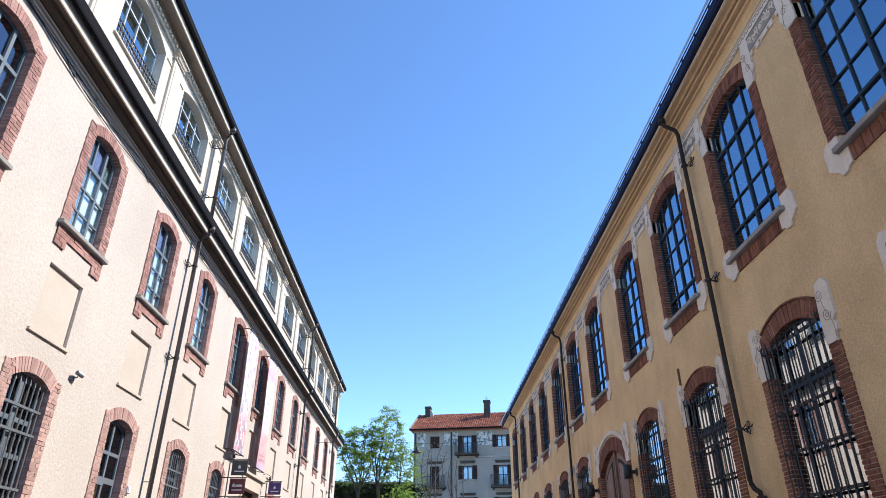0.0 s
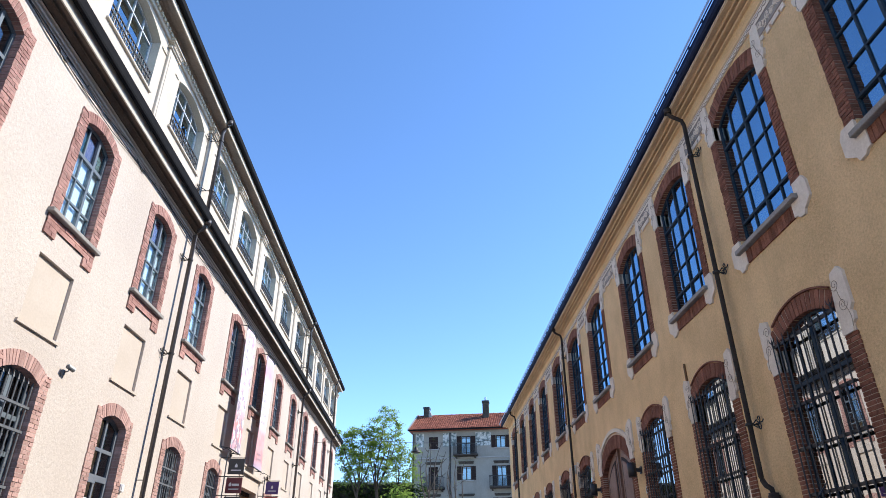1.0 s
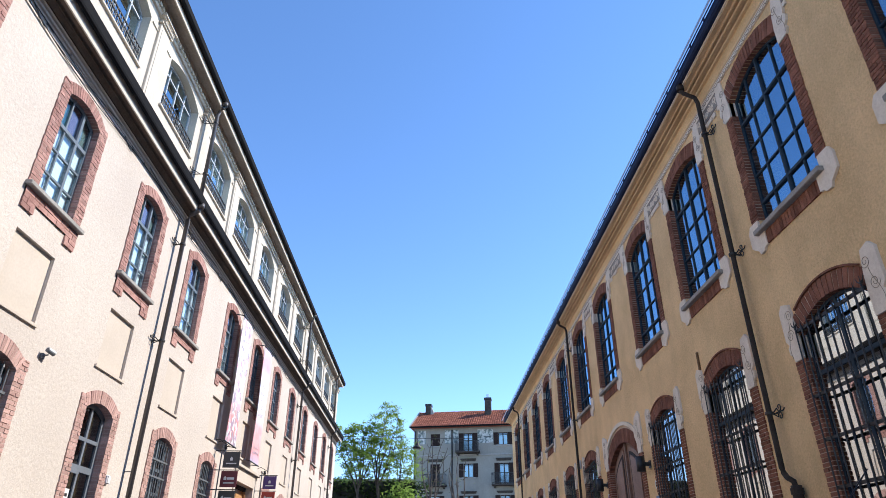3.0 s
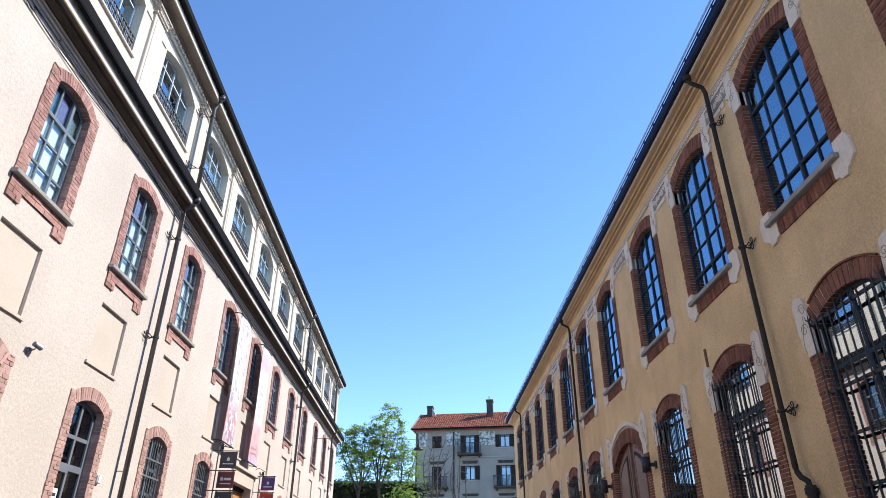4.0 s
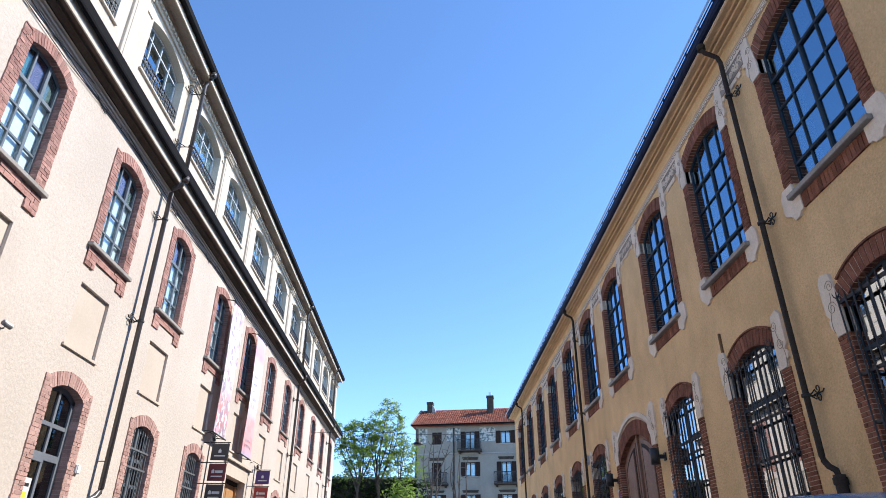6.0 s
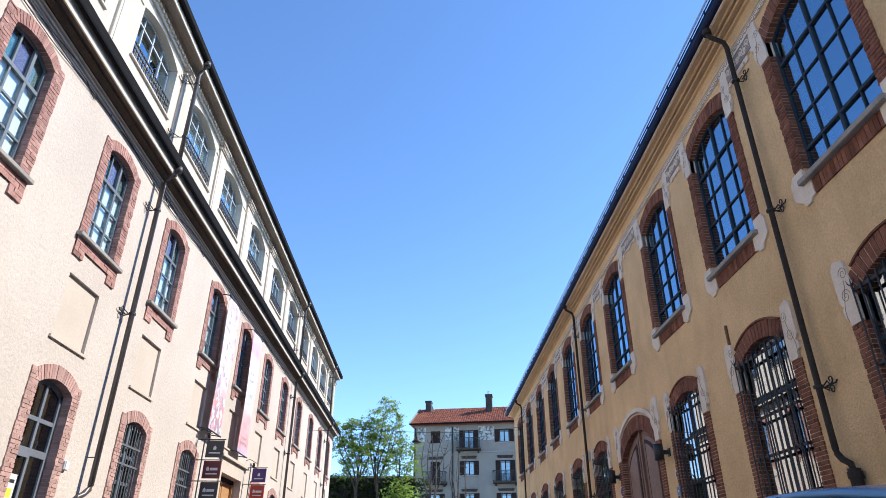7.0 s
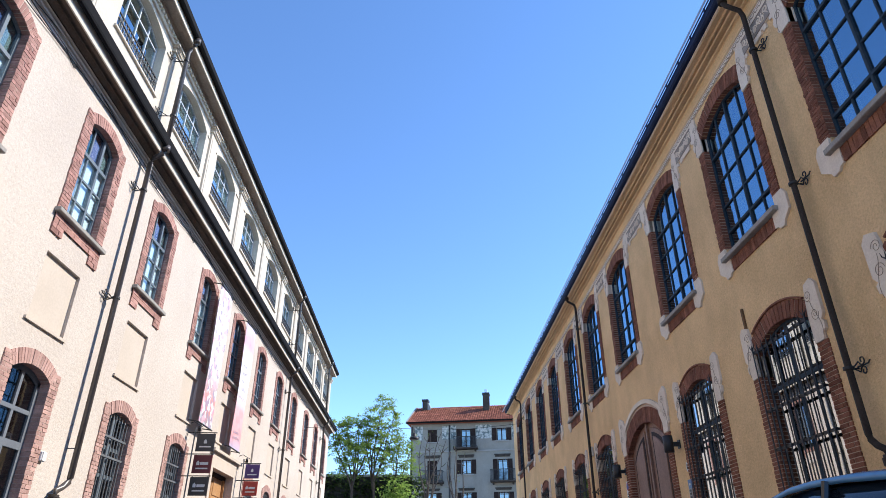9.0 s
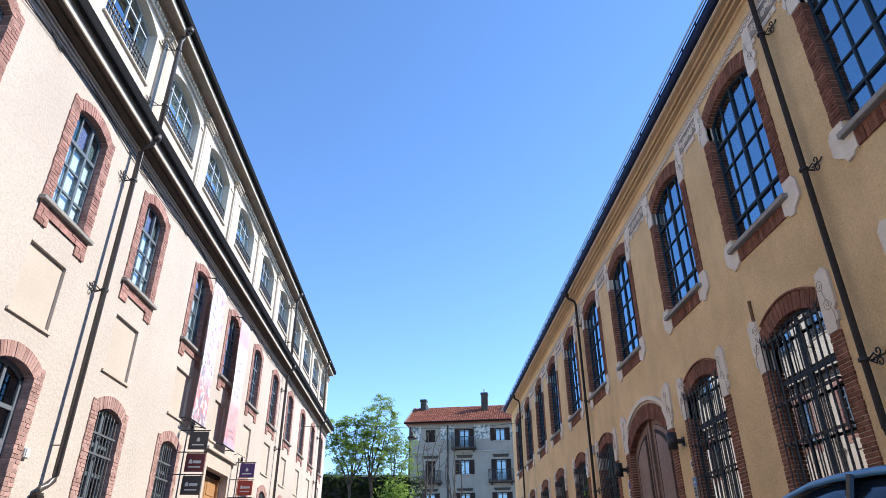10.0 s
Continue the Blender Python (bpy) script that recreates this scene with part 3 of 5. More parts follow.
def pink_window(u, single, n):
    hw, z0, sp, rise = L_WIN
    t = base("window_" + str(n), XL, u, 0, label="grey casement window in rose brick surround with stone sill", category="window", kind="structure", group="first floor windows of the pink building")
    mortar(t, hw, 0.61, z0, sp + 0.12, rise, 0.15, 1, -0.22, 0.013, M_MORTAR_L, 0.12)
    lay(t, brick_layout(hw, 0.61, z0, sp, rise, 0.155, jamb_top=sp + 0.13, arch_n=17), 1, -0.22, 0.0185, M_BRICK_L, M_BRICK_LI, single)
    part("window_sill", wedge(rect(-0.64, 0.64, 4.885, 4.945), -0.2, 0.085, 1), M_STONE, t, "weathered grey stone sill", bevel=0.008)
    apron = []
    for k, (za, zb) in enumerate(((4.815, 4.88), (4.745, 4.81))):
        cuts = sorted({-0.61, 0.61, *[-0.61 + 0.203 * i + (0.1 if k % 2 else 0) for i in range(7) if -0.61 < -0.61 + 0.203 * i + (0.1 if k % 2 else 0) < 0.61]})
        apron += [("jamb", rect(a + 0.004, b - 0.004, za, zb)) for a, b in zip(cuts, cuts[1:])]
    for za, zb in ((4.68, 4.74), (4.615, 4.675)):
        for sg in (-1, 1):
            lo, hi = sorted((sg * 0.36, sg * 0.61))
            mid_u = lo + (hi - lo) * (0.35 if za > 4.65 else 0.65)
            apron += [("jamb", rect(lo, mid_u - 0.004, za, zb)), ("jamb", rect(mid_u + 0.004, hi, za, zb))]
    mm = Mesh().box((0, -0.606, 4.745), (0.014, 0.606, 4.885)).box((0, -0.606, 4.618), (0.014, -0.364, 4.745)).box((0, 0.364, 4.618), (0.014, 0.606, 4.745))
    part("mortar_bed", mm, M_MORTAR_L, t)
    lay(t, apron, 1, 0.0, 0.024, M_BRICK_L, M_BRICK_LI, single)
    joinery(t, 1, -0.12, hw, z0, sp, rise, (-0.14, 0.14), (5.32, 5.67, 6.03), 0.029, M_FRAME_L, M_GLASS_L, M_GLASS_F, heavy_u=(0.14,), heavy_z=(6.03,), fan_from=6.03)
    if u < 15:
        part("blind", wedge(clip_top(-0.40, 0.40, 4.98, 6.62, hw, sp, rise), -0.145, -0.138, 1), M_BLIND, t, "white inner blind")
    return t


NEAR_L = [7.16, 9.63, 12.05]
for i, u in enumerate(NEAR_L):
    pink_window(u, True, 1 + i)
pink_window(14.77, False, 4)
far = pink_window(17.35, False, 5)
repeat(far, XL, [u for u in L_AXES if u not in NEAR_L and u not in (14.77, 17.35)], "window_", 6)

# sunk wall panels
panel = base("wall_panel", XL, P_AXES[6], 0, label="smooth pale sunk wall panel with thin ledge", category="wall panel", group="sunk panels of the pink facade", kind="structure")
part("panel_back", wedge(rect(-0.419, 0.419, 3.50, 4.38), -0.12, -0.045, 1), M_PALE, panel)
part("ledge", wedge(rect(-0.48, 0.46, 3.465, 3.50), -0.03, 0.03, 1), M_PALE, panel)
for u in P_AXES:
    if u != P_AXES[6]:
        copy_thing(panel, pose(XL, u, 0))


# ---- ground floor of the pink building ----


def grille_left(t):
    for k in range(8):
        u = -0.36 + 0.72 * k / 7
        mm = Mesh().tube([(-0.04, u, 0.95), (-0.04, u, 2.90)], 0.009, 6)
        mm.tube([(-0.04, u, 2.90), (-0.04, u, 2.93), (-0.04, u, 2.985)], 0.016, 5, 0.002)
        part("bar", mm, M_IRON_GREY, t)
    for z in (1.3, 1.75, 2.36, 2.64):
        part("rail", Mesh().box((-0.055, -0.425, z - 0.015), (-0.025, 0.425, z + 0.015)), M_IRON_GREY, t)
    for k in range(7):
        u = -0.31 + 0.72 * k / 7
        part("twist_bar", Mesh().tube([(-0.065 + 0.008 * math.sin(j * 1.9), u + 0.008 * math.cos(j * 1.9), 0.95 + j * 0.05) for j in range(28)], 0.006, 5), M_IRON_GREY, t)


def pink_ground(u, single, n, door=False):
    hw, z0, sp, rise = L_GDOOR if door else L_GND
    label = "grey glazed door with fanlight in rose brick surround" if door else "barred grey window in rose brick surround"
    t = base(("door_" if door else "window_") + str(n), XL, u, 0, label=label, category="door" if door else "window", kind="structure", group="" if door else "ground floor windows of the pink building")
    mortar(t, hw, 0.61, z0, sp + 0.14, rise, 0.165, 1, -0.22, 0.013, M_MORTAR_L, 0.14)
    lay(t, brick_layout(hw, 0.61, z0, sp, rise, 0.175, jamb_top=sp + 0.16, arch_n=17), 1, -0.22, 0.0185, M_BRICK_G, M_BRICK_GI, single)
    if door:
        joinery(t, 1, -0.14, hw, z0, sp, rise, (0.02,), (0.95, 2.14, 2.53), 0.05, M_FRAME_D, M_GLASS_D, heavy_z=(2.14,))
        part("handle", Mesh().tube([(-0.1, 0.06, 1.05), (-0.04, 0.06, 1.05), (-0.04, 0.16, 1.05)], 0.012, 6), M_BLACK, t)
        nt = part("notice", Mesh().box((-0.098, -0.30, 1.56), (-0.094, -0.10, 1.86)), M_WHITE, t, "white paper notice with yellow mark")
        part("bar", Mesh().box((-0.094, -0.26, 1.60), (-0.093, -0.14, 1.70)), plain("yellow print", (0.65, 0.60, 0.05), 0.6), nt)
        part("bar", Mesh().box((-0.094, -0.27, 1.76), (-0.093, -0.13, 1.80)), M_BLACK, nt)
        part("casement", Mesh().box((-0.08, -0.34, 2.06), (-0.06, -0.03, 2.10)).box((-0.08, -0.34, 1.0), (-0.06, -0.30, 2.06)), M_FRAME_D, t)
        part("step", Mesh().box((-0.22, -0.42, 0.0), (0.12, 0.42, 0.06)), M_STONE, t)
    else:
        joinery(t, 1, -0.14, hw, z0, sp, rise, (0.0,), (1.5, 2.1, 2.5), 0.055, M_FRAME_L, M_GLASS_D, heavy_u=(0.0,))
        part("window_sill", wedge(rect(-0.64, 0.64, 0.84, 0.90), -0.2, 0.08, 1), M_STONE, t)
        grille_left(t)
    return t


pink_ground(6.99, True, 31)
pink_ground(9.53, True, 1, door=True)
pink_ground(12.07, True, 32)
far = pink_ground(14.6, False, 33)
repeat(far, XL, [u for u in G_AXES if u not in (6.99, 9.53, 12.07, 14.6)], "window_", 34)

# ---- upper storey of the pink building ----
hw, z0, sp, rise = U_WIN
t = base("window_51", XU, 10.04, 0, label="arched pale grey upper window with black iron balustrade", category="window", kind="structure", group="upper windows of the pink building")
joinery(t, 1, -0.19, hw, z0, sp, rise, (-0.395, 0.0, 0.395), (9.33,), 0.026, M_FRAME_U, M_GLASS_U)
part("window_sill", wedge(rect(-0.84, 0.84, 8.31, 8.355), -0.16, 0.04, 1), M_UPPER, t, bevel=0.006)
for k in range(19):
    u = -0.76 + 1.52 * k / 18
    part("baluster", Mesh().tube([(-0.03, u, 8.385), (-0.03, u, 8.70)], 0.009, 5), M_IRON, t)
for z in (8.41, 8.59, 8.70):
    part("rail", Mesh().box((-0.042, -0.785, z - 0.011), (-0.018, 0.785, z + 0.011)), M_IRON, t)
for k in range(9):
    u = -0.67 + 1.34 * k / 8
    part("scroll", Mesh().tube([(-0.03, u + 0.05 * math.cos(a * 0.7), 8.53 + 0.075 * math.sin(a * 0.7)) for a in range(10)], 0.009, 5), M_IRON, t)
# pale sheets added behind some upper panes imitate the sky mirrored in them
for ob in repeat(t, XU, [u for u in U_AXES if u != 10.04], "window_", 52):
    if 11 < ob.location.y < 19:
        part("blind", wedge(clip_top(-0.76, 0.76, 8.38, 9.62, hw, sp, rise), -0.225, -0.218, 1), M_BLIND, ob, "pale sheet added for sky reflection in the glass")

pil = base("pilaster", XU, 0, 0, label="ivory plaster pilaster with moulded capital", category="pilaster", kind="structure", group="pilasters of the upper storey")
part("shaft", wedge(rect(-0.20, 0.20, 7.4, 9.60), -0.02, 0.045, 1), M_UPPER, pil, bevel=0.006)
part("sunk_field", wedge(rect(-0.14, 0.14, 7.9, 9.5), 0.02, 0.055, 1), M_UPPER, pil, bevel=0.004)
mm = Mesh()
for za, zb, w, h in ((9.60, 9.63, 0.075, 0.24), (9.63, 9.70, 0.055, 0.21), (9.70, 9.73, 0.10, 0.25), (9.73, 9.77, 0.13, 0.28)):
    mm.box((-0.02, -h, za), (w, h, zb))
part("capital", mm, M_UPPER, pil)
part("volute", Mesh().tube([(0.08, -0.20, 9.655), (0.08, 0.20, 9.655)], 0.028, 8), M_UPPER, pil)
pil.location = (XU, 8.74, 0)
mids = [(a + b) / 2 for a, b in zip(U_AXES, U_AXES[1:])]
for c in mids + [34.2]:
    if abs(c - 8.74) > 0.3:
        copy_thing(pil, pose(XU, c, 0))
band = base("string_course", XU, 0, 0, label="thin ivory plaster bands at sill and impost level", category="string course", kind="structure")
for a, b in zip(U_AXES, U_AXES[1:]):
    c = (a + b) / 2
    part("impost_band", wedge(rect(a + 0.86, c - 0.22, 9.40, 9.425), -0.01, 0.02, 1), M_UPPER, band)
    part("impost_band", wedge(rect(c + 0.22, b - 0.86, 9.40, 9.425), -0.01, 0.02, 1), M_UPPER, band)
    part("sill_band", wedge(rect(a + 0.82, c - 0.22, 8.0, 8.06), -0.01, 0.02, 1), M_UPPER, band)
    part("sill_band", wedge(rect(c + 0.22, b - 0.82, 8.0, 8.06), -0.01, 0.02, 1), M_UPPER, band)
# egg moulding under the top eave
mm = Mesh()
y = 2.0
while y < Y1:
    mm.box((XU + 0.03, y, 9.775), (XU + 0.085, y + 0.075, 9.845))
    y += 0.125
tagged(part("egg_moulding", mm, M_UPPER), "small ivory plaster blocks under the roof eave", "moulding", kind="stuff")

# ---- ochre building: first floor windows ----


def spiral(cx, cz, r, turns, start, sign, s, w):
    pts = []
    n = int(14 * turns)
    for i in range(n + 1):
        k = i / n
        a = start + sign * k * turns * 2 * math.pi
        rr = r * (1 - 0.8 * k)
        pts.append(side_pt(s, cx + rr * math.cos(a), w, cz + rr * math.sin(a)))
    return pts


def scrolls(parent, cu, cz, size, sg, s, w):
    """Incised double scroll of the cast blocks."""
    mm = Mesh()
    mm.tube(spiral(cu - sg * 0.02, cz + 0.17 * size, 0.07 * size, 1.6, 0, sg, s, w), 0.0034, 4)
    mm.tube(spiral(cu + sg * 0.03, cz - 0.06 * size, 0.075 * size, 1.6, math.pi, -sg, s, w), 0.0034, 4)
    mm.tube([side_pt(s, cu + sg * (0.05 - 0.05 * math.cos(k * 0.5)) * size, w, cz + (0.10 - 0.42 * k / 8) * size) for k in range(9)], 0.0034, 4)
    part("incised_scroll", mm, M_CARVE, parent)


def ochre_window(u, single, n):
    hw, z0, sp, rise = R_WIN
    t = base("window_" + str(n), XR, u, 0, label="tall arched slate-grey window with dark brick and cast stone trim", category="window", kind="structure", group="first floor windows of the ochre building")
    mortar(t, hw, 0.89, 5.14, sp, rise, 0.24, -1, -0.24, 0.010, M_MORTAR_R)
    lay(t, brick_layout(hw, 0.90, 5.14, sp, rise, 0.245, arch_n=23, jamb_top=6.93), -1, -0.24, 0.020, M_BRICK_R, M_BRICK_RI, single)
    part("window_sill", wedge(rect(-0.79, 0.79, 4.93, 5.0), -0.2, 0.10, -1), M_STONE, t, "grey stone sill", bevel=0.008)
    apron = []
    for k in range(18):
        a = -0.63 + 1.26 * k / 18
        apron.append(("jamb", rect(a + 0.004, a + 0.07 - 0.004, 4.745, 4.925)))
    part("mortar_bed", Mesh().box((-0.012, -0.64, 4.75), (0, 0.64, 4.93)), M_BRICK_RI, t)
    lay(t, apron, -1, 0.0, 0.022, M_BRICK_R, M_BRICK_RI, single)
    for sg in (-1, 1):
        pts = [(0.63, 4.93), (0.63, 4.74), (0.69, 4.73), (0.73, 4.69), (0.83, 4.68), (0.86, 4.74), (0.94, 4.79), (1.01, 4.84), (1.01, 5.06), (0.95, 5.15), (0.74, 5.15), (0.74, 5.0), (0.80, 5.0), (0.80, 4.93)]
        part("corner_block", wedge([(sg * a, b) for a, b in pts], 0.0, 0.032, -1), M_CAST, t, "pale cast stone corner block")
        pts = [(0.718, 6.925), (0.91, 6.925), (0.96, 6.99), (0.93, 7.05), (0.98, 7.09), (1.0, 7.17), (0.96, 7.22), (0.99, 7.30), (0.99, 7.57), (0.80, 7.57), (0.745, 7.36), (0.718, 7.17)]
        part("spring_block", wedge([(sg * a, b) for a, b in pts], -0.05, 0.034, -1), M_CAST, t, "pale cast stone springer with scrolls")
        scrolls(t, sg * 0.84, 7.26, 0.95, sg, -1, 0.036)
        lo, hi = sorted((sg * (hw - 0.012), sg * hw))
        part("springer_reveal", wedge(rect(lo, hi, 6.93, 7.17), -0.2, -0.05, -1), M_CAST, t)
    joinery(t, -1, -0.115, hw, z0, sp, rise, (-0.36, 0.0, 0.36), (5.40, 5.83, 6.27, 6.72), 0.021, M_FRAME_R, M_GLASS_R, heavy_u=(0.0,), heavy_z=(5.40, 6.72), bar_depth=0.04)
    return t


NEAR_R = [4.10, 6.84, 9.58]
for i, u in enumerate(NEAR_R):
    ochre_window(u, True, 71 + i)
far = ochre_window(12.28, False, 74)
repeat(far, XR, [u for u in R_AXES if u not in NEAR_R and u != 12.28], "window_", 75)


# pale frieze between the window heads
def frieze(a, b, n):
    c, h = (a + b) / 2, (b - a) / 2
    t = base("frieze_" + str(n), XR, c, 0, label="pale plaster frieze with grey leaf ornament panel", category="frieze", kind="structure", group="friezes of the ochre building")
    e = h - 0.97
    half = [(e, 7.30), (e - 0.08, 7.30), (e - 0.08, 7.36), (e - 0.17, 7.36), (e - 0.17, 7.28), (e - 0.26, 7.28), (e - 0.26, 7.34), (0.10, 7.34), (0.10, 7.29)]
    pts = [(h, 7.76), (h, 7.668), (e + 0.17, 7.668), (e + 0.17, 7.572), (e, 7.572)] + half + [(-u, z) for u, z in reversed(half)] + [(-e, 7.572), (-e - 0.17, 7.572), (-e - 0.17, 7.668), (-h, 7.668), (-h, 7.76)]
    part("plaster_band", wedge(pts, 0.0, 0.024, -1), M_CAST, t)
    pw = min(0.47, e - 0.02)
    part("ornament_ground", wedge(rect(-pw, pw, 7.385, 7.60), 0.02, 0.028, -1), M_FRIEZE, t, "grey sgraffito panel")
    mm = Mesh()
    for k in range(7):
        cu = -pw + 0.07 + (2 * pw - 0.14) * k / 6
        mm.tube(spiral(cu, 7.49 + 0.025 * (-1) ** k, 0.062, 1.1, k, (-1) ** k, -1, 0.029), 0.011, 5)
        for a in (0.6, 2.2, 4.2):
            mm.tube([side_pt(-1, cu, 0.029, 7.49), side_pt(-1, cu + 0.07 * math.cos(a + k), 0.029, 7.49 + 0.07 * math.sin(a + k))], 0.013, 5, 0.004)
    part("leaf_ornament", mm, M_CAST, t, "pale leaf scrolls")
    for z in (7.375, 7.61):
        part("border_line", wedge(rect(-pw, pw, z - 0.006, z + 0.006), 0.02, 0.03, -1), M_CARVE, t)
    mm = Mesh()
    pts, u, k = [], -h, 0
    while u < h:
        pts += [side_pt(-1, u, 0.026, 7.675 + 0.022 * (k % 2)), side_pt(-1, min(h, u + 0.055), 0.026, 7.675 + 0.022 * (k % 2))]
        u, k = u + 0.055, k + 1
    mm.tube(pts, 0.005, 4)
    part("meander_line", mm, M_CARVE, t)
    part("rule_line", wedge(rect(-h, h, 7.728, 7.736), 0.02, 0.027, -1), M_CARVE, t)


for i, (a, b) in enumerate(zip(R_AXES, R_AXES[1:])):
    if b > 2.0:
        frieze(a, b, i)


# ---- ochre building: barred ground floor windows ----
def ochre_ground(u, single, n):
    hw, z0, sp, rise = R_GND
    t = base("window_" + str(n), XR, u, 0, label="black barred ground floor window with dark brick surround", category="window", kind="structure", group="ground floor windows of the ochre building")
    mortar(t, hw, 0.88, z0, sp, rise, 0.21, -1, -0.24, 0.010, M_MORTAR_R)
    lay(t, brick_layout(hw, 0.89, z0, sp, rise, 0.215, arch_n=18, jamb_top=3.15), -1, -0.24, 0.018, M_BRICK_R, M_BRICK_RI, single)
    ring_i, ring_o = arc_pts(hw, sp, rise, 16, 0.222), arc_pts(hw, sp, rise, 16, 0.245)
    mm = Mesh()
    for i in range(2, 14):
        mm.prism([side_pt(-1, a, 0, z) for a, z in (ring_i[i], ring_i[i + 1], ring_o[i + 1], ring_o[i])], (-0.035, 0, 0))
    part("hood_course", mm, M_BRICK_R, t)
    part("window_sill", wedge(rect(-0.80, 0.80, 0.88, 0.95), -0.2, 0.09, -1), M_STONE, t, bevel=0.008)
    for sg in (-1, 1):
        pts = [(0.678, 3.14), (0.86, 3.14), (0.88, 3.22), (0.93, 3.25), (0.94, 3.33), (0.90, 3.36), (0.955, 3.42), (0.955, 3.80), (0.88, 3.88), (0.74, 3.84), (0.695, 3.60), (0.678, 3.42)]
        part("spring_block", wedge([(sg * a, b) for a, b in pts], -0.05, 0.036, -1), M_CAST, t, "pale cast stone springer with scrolls")
        scrolls(t, sg * 0.79, 3.52, 1.05, sg, -1, 0.038)
        lo, hi = sorted((sg * (hw - 0.012), sg * hw))
        part("springer_reveal", wedge(rect(lo, hi, 3.15, 3.42), -0.2, -0.05, -1), M_CAST, t)
    joinery(t, -1, -0.09, hw, z0, sp, rise, (-0.33, 0.0, 0.33), (1.72, 2.93), 0.028, M_FRAME_R, M_GLASS_G, heavy_u=(0.0,), heavy_z=(2.93,), bar_depth=0.025)
    g = part("grille", Mesh().box((-0.055, -0.665, 3.442), (-0.03, 0.665, 3.478)), M_IRON, t, "black wrought iron bars with spear tips")
    for z in (0.75, 1.25, 1.69, 2.19, 2.67):
        part("rail", Mesh().box((-0.055, -0.665, z - 0.016), (-0.03, 0.665, z + 0.016)), M_IRON, g)
        for sg in (-1, 1):
            part("wall_tie", Mesh().box((-0.05, sg * 0.655 - 0.012, z - 0.012), (0.01, sg * 0.655 + 0.012, z + 0.012)), M_IRON, g)
    for k in range(11):
        a = -0.655 + 1.31 * k / 10
        mm = Mesh().tube([(-0.065, a, 0.7), (-0.065, a, 3.48)], 0.0092, 6)
        mm.tube([(-0.065, a, 3.48), (-0.065, a, 3.51), (-0.065, a, 3.58)], 0.014, 5, 0.001)
        part("bar", mm, M_IRON, g)
    for a in (-0.655, 0.655):
        mm = Mesh()
        for d in (-1, 0, 1):
            mm.tube([(-0.065, a, 3.50), (-0.065, a + d * 0.05, 3.54), (-0.065, a + d * 0.065, 3.59)], 0.011, 5, 0.002)
        part("finial", mm, M_IRON, g)
    return t


for i, u in enumerate((6.66, 9.47, 12.23)):
    ochre_ground(u, True, 91 + i)
far = ochre_ground(18.1, False, 94)
repeat(far, XR, [u for u in RG_AXES if u not in (6.66, 9.47, 12.23, 18.1)], "window_", 95)

# ---- carriage door of the ochre building ----
hw, z0, sp, rise = R_DOOR
t = base("door_2", XR, DOOR_R, 0, label="brown panelled double door under a brick arch", category="door", kind="structure")
mortar(t, hw, 1.46, 0, sp, rise, 0.29, -1, -0.28, 0.010, M_MORTAR_R)
lay(t, brick_layout(hw, 1.47, 0.02, sp - 0.06, rise, 0.30, arch_n=40, jamb_top=3.15), -1, -0.28, 0.02, M_BRICK_R, M_BRICK_RI, True)
ring_i, ring_o = arc_pts(hw, sp, rise, 24, 0.30), arc_pts(hw, sp, rise, 24, 0.385)
mm = Mesh()
for i in range(2, 22):
    mm.prism([side_pt(-1, a, 0, z) for a, z in (ring_i[i], ring_i[i + 1], ring_o[i + 1], ring_o[i])], (-0.045, 0, 0))
part("hood_mould", mm, M_CAST, t, "pale cast stone hood mould")
for sg in (-1, 1):
    pts = [(1.205, 3.14), (1.44, 3.14), (1.46, 3.24), (1.52, 3.28), (1.53, 3.37), (1.50, 3.41), (1.55, 3.47), (1.55, 3.88), (1.46, 3.97), (1.22, 3.88), (1.08, 3.62), (1.10, 3.50), (1.205, 3.34)]
    part("spring_block", wedge([(sg * a, b) for a, b in pts], -0.05, 0.036, -1), M_CAST, t)
    scrolls(t, sg * 1.36, 3.56, 1.15, sg, -1, 0.038)
    lo, hi = sorted((sg * 0.012, sg * hw))
    leaf = part("door_leaf", wedge(clip_top(lo, hi, 0.03, 3.7, hw, sp, rise), -0.16, -0.10, -1), M_WOOD, t, "brown stained wooden door leaf")
    for z_a, z_b in ((0.25, 1.15), (1.35, 3.7)):
        lo2, hi2 = sorted((sg * 0.20, sg * 1.05))
        outer = clip_top(lo2, hi2, z_a, z_b, 1.12, sp - 0.14, rise - 0.02)
        part("panel_moulding", wedge(outer, -0.10, -0.075, -1), M_WOOD, leaf, bevel=0.008)
        # no cut groove: a dark sheet paints the shade around the raised panel
        lo3, hi3 = sorted((sg * 0.25, sg * 1.00))
        part("panel_groove_shade", wedge(clip_top(lo3, hi3, z_a + 0.07, z_b, 1.03, sp - 0.22, rise - 0.03), -0.08, -0.068, -1), M_SHUTTER, leaf)
        lo3, hi3 = sorted((sg * 0.33, sg * 0.92))
        part("raised_panel", wedge(clip_top(lo3, hi3, z_a + 0.13, z_b, 0.97, sp - 0.29, rise - 0.03), -0.08, -0.052, -1), M_WOOD, leaf, bevel=0.008)
part("cover_strip", wedge(rect(-0.035, 0.035, 0.03, 3.60), -0.10, -0.05, -1), M_WOOD, t)
part("handle", Mesh().tube([(0.10, -0.1, 1.2), (0.02, -0.1, 1.2), (0.02, -0.1, 1.35)], 0.012, 6), M_BLACK, t)


